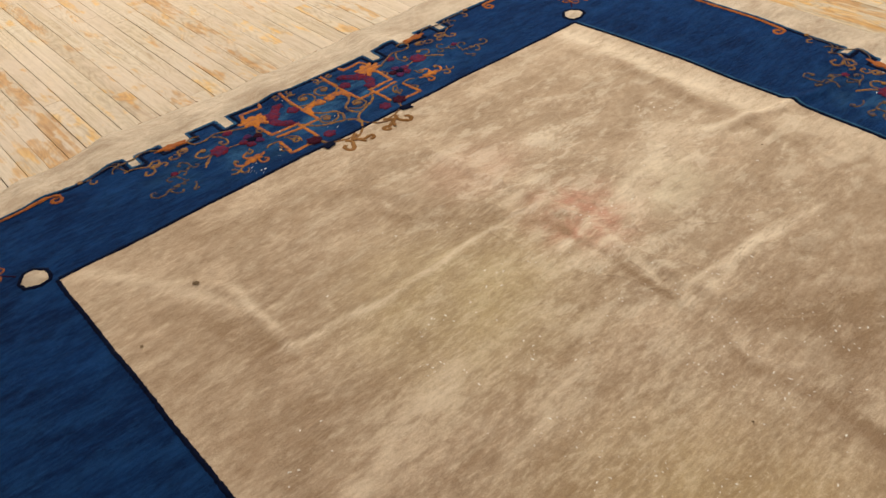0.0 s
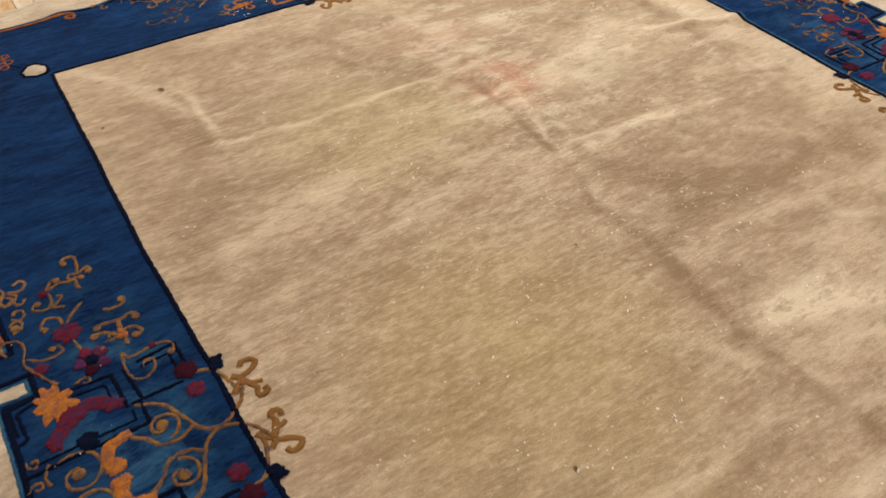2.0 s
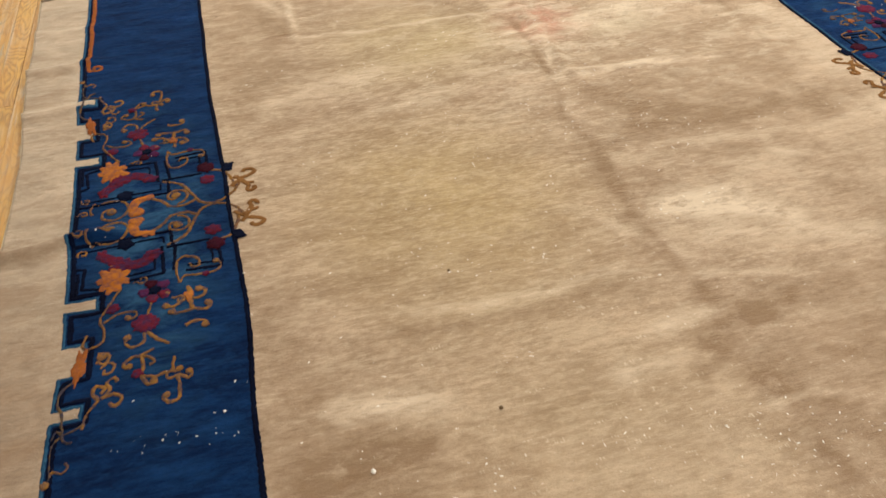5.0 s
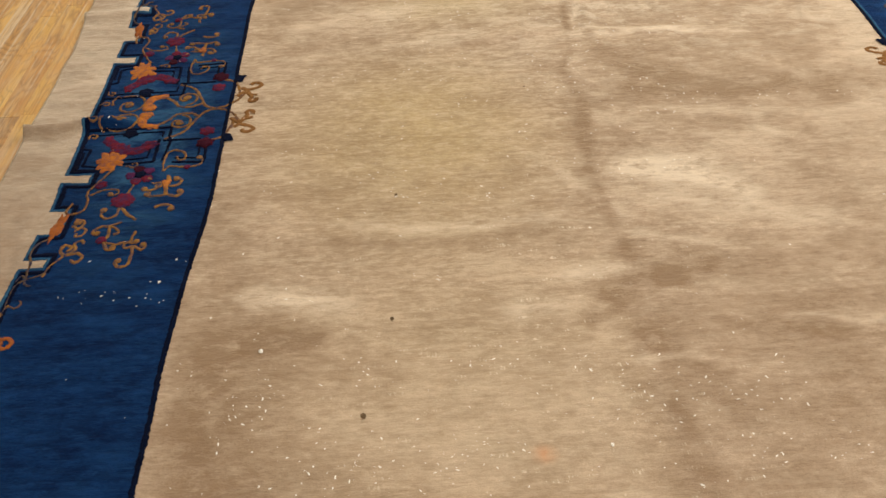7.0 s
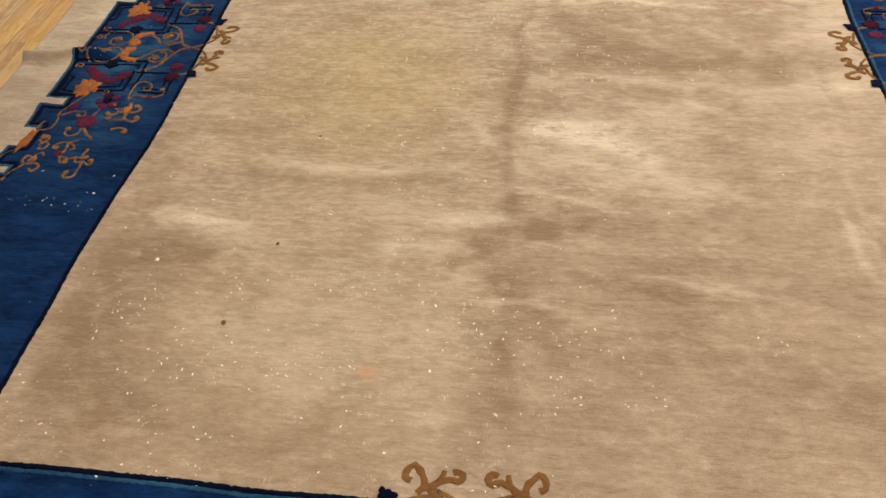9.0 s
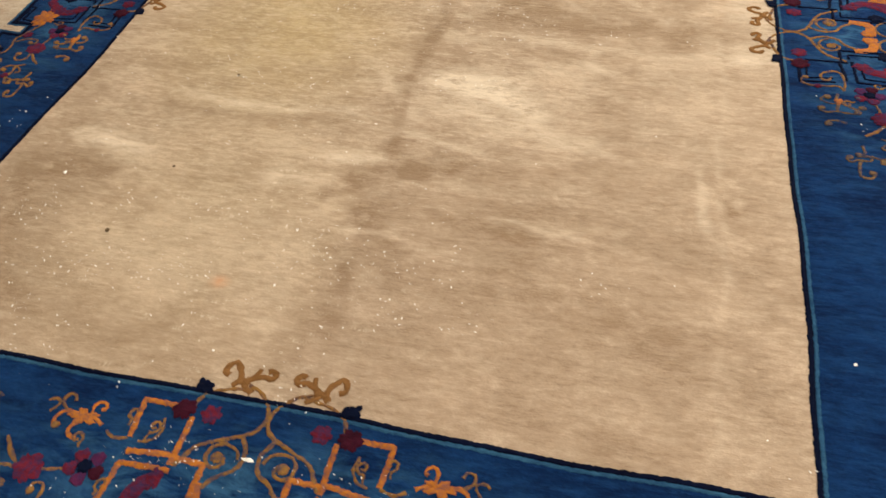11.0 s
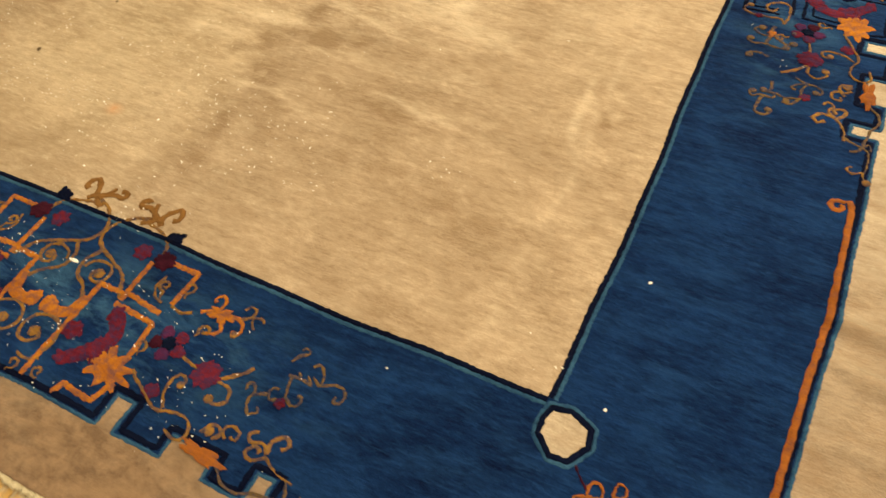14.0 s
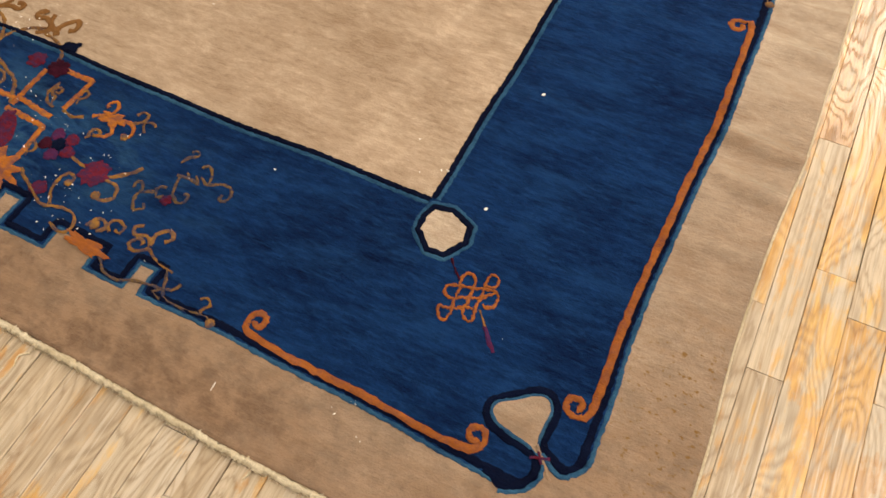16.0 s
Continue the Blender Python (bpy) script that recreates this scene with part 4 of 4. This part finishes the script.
        line("scroll", mm(538, 276, 533, 253, 550, 238, 563, 249, 554, 260), 0.0085, GOLD)
        line("vine", mm(540, 279, 568, 296, 602, 302), 0.006, GOLD)
        line("vine", mm(462, 322, 485, 333, 503, 349, 532, 351, 553, 341, 582, 337, 619, 330, 627, 315), 0.0052, FADED, lift=0.0026)
        line("vine", mm(588, 298, 600, 318, 606, 334, 621, 347, 657, 349, 693, 346, 708, 352), 0.005, FADED)
        line("scroll", mm(690, 346, 680, 342, 688, 328, 678, 317, 668, 324), 0.0055, GOLD)
        line("scroll", mm(606, 332, 594, 344, 612, 350), 0.005, FADED)
        spot("scroll_bud", (706, 353), 8, GOLD)


for side in SIDES:
    motif(side)

# outlines of the field and of the stepped outer edge
inner = [(0, 0), (FW, 0), (FW, FH), (0, FH)]
for k in range(4):
    a, b = np.array(inner[k], float), np.array(inner[(k + 1) % 4], float)
    out = np.array([(b - a)[1], -(b - a)[0]]) / np.linalg.norm(b - a)
    edge = hard_line([a + out * 0.004, b + out * 0.004])
    drawn("outline", ribbon(edge, 0.0102), 0.0016, NAVY, rug, lambda u, v: (u, v))
    edge = hard_line([a + out * 0.0125, b + out * 0.0125])
    if k < 2:
        drawn("inner_outline", ribbon(edge, 0.008), 0.0008, SKY, rug, lambda u, v: (u, v))

for side, (mid, reach) in SIDES.items():
    span = FW if side in ("south", "north") else FH
    first = {"south": mid, "north": span - mid, "west": span - mid, "east": mid}[side]
    before, after = {"south": ("west", "east"), "east": ("south", "north"), "north": ("east", "west"), "west": ("north", "south")}[side]
    low, high = -(first + SIDES[before][1]), span - first + SIDES[after][1]
    steps = [(low + 0.012, 0.36)]
    for a, b, depth in [(-h, -l, d) for l, h, d in reversed(STEP_BANDS)] + list(STEP_BANDS):
        steps += [(a, 0.36), (a, depth), (b, depth), (b, 0.36)]
    steps.append((high - 0.012, 0.36))

    def put(u, v, side=side):
        return to_plan(side, u, v)

    # the navy line runs inside the edge, the pale one on it
    rim = []
    for u, v in steps:
        rim.append((u, v - 0.013))
    shifted = []
    for n, (u, v) in enumerate(rim):
        turn = (n - 1) % 4
        if 0 < n < len(rim) - 1:
            u += -0.012 if turn in (0, 1) else 0.012
        shifted.append((u, v))
    drawn("outline", ribbon(hard_line(shifted, 0.006), 0.0118), 0.0009, NAVY, rug, put)
    drawn("edge_line", ribbon(hard_line([(u, v - 0.002) for u, v in steps], 0.006), 0.007), 0.0007, SKY, rug, put)
    # rust stripes with curled ends on both sides of the motif
    for a, b, s in ((0.757 if side == "south" else 0.772, high - (0.148 if side == "south" else 0.13), 1), (-0.772, low + 0.132, -1)):
        out = 0.0035 if side == "south" else 0.002
        path = [(a, 0.327), (a + s * 0.006, 0.3365)] + [(a + (b - a) * k / 6, 0.3395 + out) for k in range(1, 6)] + [(b - s * 0.012, 0.337), (b, 0.325)]
        drawn("stripe", ribbon(smooth_line(path, 0.01), 0.0118), 0.0024, RUST, rug, put)
        for at, way in ((a, s), (b, -s)):
            whirl = curl((at, 0.327), (at + way * 0.0125, 0.316), way * 1.05, 0.35)
            drawn("stripe_curl", ribbon(whirl, 0.010, 0.2), 0.0014, RUST, rug, put)


# corners: cream octagon, endless knot and the heart-shaped opening
def corner(cx, cy, sx, sy, kx, ky):
    def put(u, v):
        x, y = cx + sx * u * kx, cy + sy * v * ky
        return x, y + float(sag(x, y))

    def ring(points, width, lift, material, name):
        path = np.array(points)
        path = hard_line(np.vstack([path, path[:1]]), 0.006)[:-1]
        drawn(name, ribbon(path, width, closed=True), lift, material, rug, put)

    # cut-corner diamond at the field's corner
    shape = mm(12, 14, 45, 8, 84, 26, 90, 58, 66, 94, 36, 96, 6, 66, 4, 38)
    middle = np.mean(shape, 0)
    if (sx, sy) == (1, -1):
        ring([tuple(middle + (np.array(p) - middle) * 1.17) for p in shape], 0.007, 0.0012, SKY, "medallion_edge")
    else:
        shape = [tuple(middle + (np.array(p) - middle) * 0.9) for p in shape]
    ring([tuple(middle + (np.array(p) - middle) * 0.98) for p in shape], 0.012, 0.0018, NAVY, "medallion_outline")
    path = hard_line(np.vstack([shape, shape[:1]]), 0.006)[:-1]
    n = len(path)
    verts = [(middle[0], middle[1], 0.0006)] + [(x, y, 0.0004) for x, y in middle + (path - middle) * 0.5] + [(x, y, -0.0004) for x, y in middle + (path - middle) * 0.9]
    faces = [(0, 1 + i, 1 + (i + 1) % n) for i in range(n)] + [(1 + i, 1 + n + i, 1 + n + (i + 1) % n, 1 + (i + 1) % n) for i in range(n)]
    drawn("medallion", (np.array(verts), faces), 0.0014, MARGIN, rug, put, "cream octagon")

    # endless knot: strands laid across one another
    for strand in (mm(112, 132, 110, 117, 117, 107, 130, 110, 134, 128, 134, 154, 134, 175, 148, 184, 153, 176, 150, 154, 151, 130, 149, 105, 153, 93, 164, 95, 167, 109, 158, 116, 149, 115),
                   mm(115, 134, 114, 156, 117, 186, 111, 198, 100, 193, 97, 178, 110, 177, 127, 168, 142, 161, 145, 164),
                   mm(99, 158, 92, 150, 97, 140, 114, 132, 134, 128, 152, 122, 166, 118, 176, 124, 176, 142, 166, 149, 158, 148),
                   mm(99, 158, 109, 159, 125, 150, 145, 142, 155, 135, 170, 121)):
        drawn("knot_link", ribbon(smooth_line(strand, 0.003), 0.0042, fuzz=0.0019), 0.0013, RUST, rug, put)
    drawn("knot_cord", ribbon(smooth_line(mm(80, 93, 93, 109, 108, 124)), 0.003), 0.0011, MAROON, rug, put)
    drawn("knot_cord", ribbon(smooth_line(mm(158, 158, 166, 170, 175, 181)), 0.003), 0.0011, BROWN, rug, put)
    drawn("tassel", ribbon(smooth_line(mm(175, 181, 189, 199, 203, 215)), 0.006), 0.0011, PLUM, rug, put)

    # heart-shaped opening that runs out to the border's corner
    points = mm(322, 332, 313, 314, 312, 288, 314, 266, 304, 251, 286, 252, 262, 270, 244, 281, 238, 296, 250, 309, 274, 316, 300, 322)
    heart = smooth_line(points + points[:1], 0.005)[:-1]
    middle = np.array((0.282, 0.287))

    def grown(much):
        away = heart - middle
        return middle + away * (1 + much / np.linalg.norm(away, axis=1))[:, None]

    n = len(heart)
    verts = [(middle[0], middle[1], 0.0006)] + [(x, y, 0.0) for x, y in heart]
    drawn("heart", (np.array(verts), [(0, 1 + i, 1 + (i + 1) % n) for i in range(n)]), 0.0022, MARGIN, rug, put, "cream heart")
    drawn("heart_edge", ribbon(grown(0.002), 0.006, closed=True), 0.0018, SKY, rug, put)
    drawn("heart_outline", ribbon(grown(0.010), 0.012, closed=True), 0.0014, NAVY, rug, put)
    # the cream opening at the very corner, with its dark banks
    drawn("heart_outline", ribbon(smooth_line(mm(308, 326, 318, 334, 326, 346, 324, 364, 308, 381, 290, 384, 262, 374), 0.005), 0.013), 0.0017, NAVY, rug, put)
    drawn("heart_outline", ribbon(smooth_line(mm(322, 316, 333, 324, 350, 332, 366, 333, 378, 320, 378, 292), 0.005), 0.013), 0.0017, NAVY, rug, put)
    west_bank, east_bank = mm(323, 328, 333, 340, 335, 362, 324, 380, 306, 390, 290, 394), mm(325, 327, 341, 338, 352, 345, 366, 345, 387, 322, 392, 300)
    gap = hard_line(west_bank + mm(290, 440, 440, 440, 440, 300) + east_bank[::-1] + west_bank[:1], 0.006)
    fan = [(0.385, 0.385, 0.0)] + [(x, y, 0.0) for x, y in gap]
    drawn("corner_notch", (np.array(fan), [(0, 1 + i, 2 + i) for i in range(len(gap) - 1)]), 0.0024, MARGIN, rug, put)
    for bank in (west_bank, east_bank):
        drawn("heart_edge", ribbon(smooth_line(bank, 0.005), 0.007), 0.0028, SKY, rug, put)
    drawn("corner_notch", ribbon(smooth_line(mm(314, 318, 324, 329, 336, 343, 348, 358), 0.005), 0.005), 0.0032, MARGIN, rug, put)
    drawn("corner_knot", ribbon(smooth_line(mm(312, 340, 324, 334, 338, 330)), 0.004), 0.0038, RED, rug, put)
    drawn("corner_knot", ribbon(smooth_line(mm(320, 326, 330, 342)), 0.0032), 0.0040, RED, rug, put)


for cx, cy, sx, sy, ns, ew in ((FW, 0, 1, -1, "south", "east"), (0, 0, -1, -1, "south", "west"), (FW, FH, 1, 1, "north", "east"), (0, FH, -1, 1, "north", "west")):
    corner(cx, cy, sx, sy, SIDES[ew][1] / 0.392, 1.0 if (ns, ew) == ("south", "east") else SIDES[ns][1] / 0.391)


# cord-bound sides and knotted ends
def roll(name, path, thick, material, label, knots):
    """A lumpy cord along the rug's edge."""
    p = np.array(path, float)
    ahead = np.gradient(p, axis=0)
    ahead /= np.linalg.norm(ahead, axis=1)[:, None]
    side = np.stack([-ahead[:, 1], ahead[:, 0]], 1)
    verts, faces, ring_n = [], [], 7
    for i, (q, w) in enumerate(zip(p, side)):
        r = thick * (1 + knots * np.random.uniform(-1, 1))
        sway = thick * knots * 0.5 * math.sin(i * 0.37 + 2 * math.sin(i * 0.11))
        for k in range(ring_n):
            a = 2 * math.pi * k / ring_n
            rr = r * (1 + knots * 0.5 * np.random.uniform(-1, 1))
            verts.append((q[0] + w[0] * (rr * math.cos(a) + sway), q[1] + w[1] * (rr * math.cos(a) + sway), max(0.0, thick * 0.85 + rr * math.sin(a) * 0.8)))
    for i in range(len(p) - 1):
        for k in range(ring_n):
            m = (k + 1) % ring_n
            faces.append((i * ring_n + k, i * ring_n + m, (i + 1) * ring_n + m, (i + 1) * ring_n + k))
    return mesh_object(name, verts, faces, material, rug, label)


def edge_path(a, b, step):
    n = int(math.dist(a, b) / step)
    pts = np.array([(a[0] + (b[0] - a[0]) * k / n, a[1] + (b[1] - a[1]) * k / n) for k in range(n + 1)])
    dx, dy = drift(pts[:, 0], pts[:, 1])
    return pts + np.stack([dx, dy], 1)


roll("end_cord", edge_path((WEST, SOUTH - 0.004), (EAST, SOUTH - 0.004), 0.0028), 0.0062, CORD, "frayed ivory end cord", 0.34)
roll("end_cord", edge_path((WEST, NORTH + 0.001), (EAST, NORTH + 0.001), 0.004), 0.0045, MARGIN, "ragged cream end", 0.45)
roll("side_cord", edge_path((WEST - 0.001, SOUTH), (WEST - 0.001, NORTH), 0.008), 0.0038, CORD, "thin ivory side binding", 0.1)
roll("side_cord", edge_path((EAST + 0.001, SOUTH), (EAST + 0.001, NORTH), 0.008), 0.0038, CORD, "thin ivory side binding", 0.1)



def fringe(path, count, reach, label, material=CORD, way=1):
    """Short frayed hairs that stand out of an end cord, as one mesh."""
    verts, faces = [], []
    p = np.array(path)
    for _ in range(count):
        k = np.random.randint(1, len(p) - 2)
        x, y = p[k] + (p[k + 1] - p[k]) * np.random.rand()
        a = way * np.random.uniform(-2.6, -0.5)
        long, thin, up = reach * np.random.uniform(0.4, 1.2), 0.00045, np.random.uniform(0.003, 0.011)
        c, s = math.cos(a), math.sin(a)
        bend = np.random.uniform(-0.5, 0.5)
        base = len(verts)
        for share, drop in ((0.0, 0.0), (0.55, -0.1), (1.0, -0.5)):
            px, py = x + c * long * share - s * bend * long * share**2, y + s * long * share + c * bend * long * share**2
            z = max(0.0009, up * (1 + drop))
            verts += [(px + s * thin, py - c * thin, z), (px - s * thin, py + c * thin, z), (px, py, z + thin * 1.6)]
        for m in (0, 3):
            faces += [(base + m + i, base + m + (i + 1) % 3, base + m + 3 + (i + 1) % 3, base + m + 3 + i) for i in range(3)]
    return tagged(mesh_object("fringe", verts, faces, material, rug, label), label, kind="stuff")


fringe(edge_path((WEST, SOUTH - 0.006), (EAST, SOUTH - 0.006), 0.004), 2600, 0.008, "short frayed ivory fringe hairs")
fringe(edge_path((WEST, NORTH + 0.004), (EAST, NORTH + 0.004), 0.004), 420, 0.010, "sparse brown warp ends", BROWN, -1)
for start, bend in (((1.352, SOUTH - 0.008), -0.012), ((1.74, SOUTH - 0.006), 0.01)):
    thread = smooth_line([start, (start[0] + bend, start[1] - 0.012), (start[0] + bend * 0.6, start[1] - 0.028)], 0.002)
    roll("loose_thread", thread, 0.0016, CORD, "loose ivory thread at the end cord", 0.2)

# ---- lint and crumbs lying on the rug ----
def flakes(name, spots, material, label, category, tall=0.7):
    verts, faces = [], []
    for x, y, size, long in spots:
        z = float(height(x, y)) + 0.0022
        a = random.uniform(0, 3.1416)
        c, s = math.cos(a), math.sin(a)
        b, count = len(verts), 7
        for k in range(count):
            r, t = random.uniform(0.6, 1.15), 2 * math.pi * k / count
            px, py = r * long * math.cos(t), r * math.sin(t)
            verts.append((x + size * (c * px - s * py), y + size * (s * px + c * py), z))
        verts.append((x, y, z + size * tall))
        faces += [(b + k, b + (k + 1) % count, b + count) for k in range(count)]
    ob = mesh_object(name, verts, faces, material, smooth=False)
    return tagged(ob, label, category, kind="stuff")


rng = random.Random(7)
specks = []
for cx, cy, rx, ry, count in ((0.6, 0.9, 0.6, 0.7, 520), (0.5, 0.25, 0.5, 0.25, 330), (1.0, 1.7, 0.6, 0.6, 170), (0.75, 1.72, 0.32, 0.28, 130), (0.95, -0.2, 0.4, 0.14, 260), (-0.17, 1.0, 0.15, 0.8, 40), (1.95, 1.0, 0.15, 1.0, 12), (0.5, 2.85, 0.4, 0.12, 25), (0.9, 1.3, 0.9, 1.3, 120), (1.7, -0.3, 0.4, 0.15, 8)):
    while count > 0:
        px, py = cx + rng.uniform(-rx, rx), cy + rng.uniform(-ry, ry)
        few = rng.choice((1, 1, 2, 5, 9))
        for _ in range(few):
            specks.append((px + rng.gauss(0, 0.03), py + rng.gauss(0, 0.018), (0.75 if cy < 0 else 1.0) * rng.choice((0.0005, 0.0006, 0.0008, 0.001, 0.0012, 0.0016)), rng.uniform(1.2, 3.0)))
        count -= few
specks += [(0.165, 0.522, 0.0055, 1.2), (0.865, -0.100, 0.0045, 3.0), (1.869, 0.017, 0.003, 1.2), (0.77, 0.28, 0.003, 1.4), (1.509, -0.06, 0.0022, 1.2), (0.587, 1.762, 0.003, 1.3), (1.637, -0.437, 0.0011, 9.0), (0.83, 0.82, 0.003, 1.3), (0.715, 0.104, 0.003, 1.5), (1.862, 0.29, 0.003, 1.5), (-0.06, 0.72, 0.003, 1.4)]
flakes("lint", specks, LINT, "tiny white lint specks strewn over the rug", "lint")
flakes("crumbs", [(0.219, 2.452, 0.008, 1.3), (0.419, 0.960, 0.004, 1.2), (0.408, 0.588, 0.0045, 1.2), (0.357, 0.364, 0.006, 1.3), (0.757, 1.38, 0.0032, 1.1), (1.55, 1.86, 0.003, 1.0), (0.04, 2.36, 0.004, 1.0)], CRUMB, "small dark brown crumbs on the rug field", "crumb", 0.15)

# ---- ceiling light fittings over the room ----
for lx, ly, watts in LAMPS:
    fitting = tagged(new("ceiling_light"), "long white ceiling light fitting", "ceiling light", "ceiling lights")
    box("diffuser", (lx - 0.15, ly - 0.66, CEILING - 0.09), (lx + 0.15, ly + 0.66, CEILING - 0.07), LINT, fitting)
    box("housing", (lx - 0.17, ly - 0.7, CEILING - 0.07), (lx + 0.17, ly + 0.7, CEILING - 0.001), WHITE, fitting)

# ---- floor boards ----
SLANT = 0.0084


def seam_at(row):
    """Where the seam west of a row crosses the rug's south edge: the strips differ a little in width."""
    if row >= 0:
        return 2.382 + 0.062 * row
    if row == -1:
        return 2.326
    if row >= -10:
        return 2.326 + 0.0611 * (row + 1)
    return 1.776 + 0.0585 * (row + 10)


def board_mesh(long, wide):
    w, t, b = wide / 2, 0.016, 0.0006
    sections = [(-w, -t), (-w, -b), (-w + b, 0), (w - b, 0), (w, -b), (w, -t)]
    verts = [(x + SLANT * y, y, z) for y in (0.0005, long - 0.0005) for x, z in sections]
    faces = [(k, k + 1, k + 7, k + 6) for k in range(5)] + [(0, 5, 4, 3, 2, 1), (6, 7, 8, 9, 10, 11)]
    return verts, faces


LENGTHS = (0.36, 0.485, 0.62, 0.8, 1.05, 1.3)
shared = {}


def shared_board(long, wide):
    """One mesh for all the boards of a size."""
    if (long, wide) not in shared:
        me = bpy.data.meshes.new("floor_board")
        me.from_pydata(board_mesh(long, wide)[0], [], board_mesh(long, wide)[1])
        me.materials.append(BOARD)
        shared[long, wide] = me
    return shared[long, wide]


rng = random.Random(11)
near, rest_v, rest_f = 0, [], []
FIRST_END = {-1: -0.072 - 0.485 * 9, 0: 0.143 - 0.485 * 9, 1: 0.075 - 0.485 * 9, -13: -0.515 - 0.485 * 8}
for row in range(-113, 61):
    west_seam, east_seam = seam_at(row), seam_at(row + 1)
    y, start = Y0, FIRST_END.get(row, Y0 + rng.uniform(0.1, 0.5))
    while y < Y1 - 0.01:
        long = rng.choice(LENGTHS)
        if row in FIRST_END and y < 1.2:
            long = 0.485
        if y < start:
            long = start - y
        if y + long > Y1 - 0.3:
            long = Y1 - y
        gap = rng.choice((0.0002, 0.0004, 0.0007, 0.0012, 0.0026))
        wide = round(east_seam - west_seam - gap, 4)
        x = (west_seam + east_seam) / 2 + SLANT * (y + 0.5)
        under = WEST + 0.06 < x < EAST - 0.06 and y > SOUTH + 0.05 and y + long < NORTH - 0.05
        top = -0.0006 * rng.random()
        close = (-0.8 < x < WEST + 0.06 and 0.3 < y < 2.6) or (EAST - 0.06 < x < 2.75 and -0.7 < y < 2.6) or (1.1 < x < 2.4 and -1.0 < y < SOUTH) or (-0.2 < x < 1.7 and 2.9 < y < 3.9)
        if close and not under and near < 300:
            near += 1
            ob = new("floor_board", shared_board(long, wide))
            ob.parent = floor
            ob.location = (x, y, top)
        elif not under and X0 < x + 0.02 and x < X1 + 0.02:
            verts, faces = board_mesh(long, wide)
            base = len(rest_v)
            rest_v += [(x + a, y + b, top + c) for a, b, c in verts]
            rest_f += [tuple(i + base for i in face) for face in faces]
        y += long
ob = mesh_object("floor_boards", rest_v, rest_f, BOARD_REST, floor, smooth=False)
tagged(ob, kind="stuff")
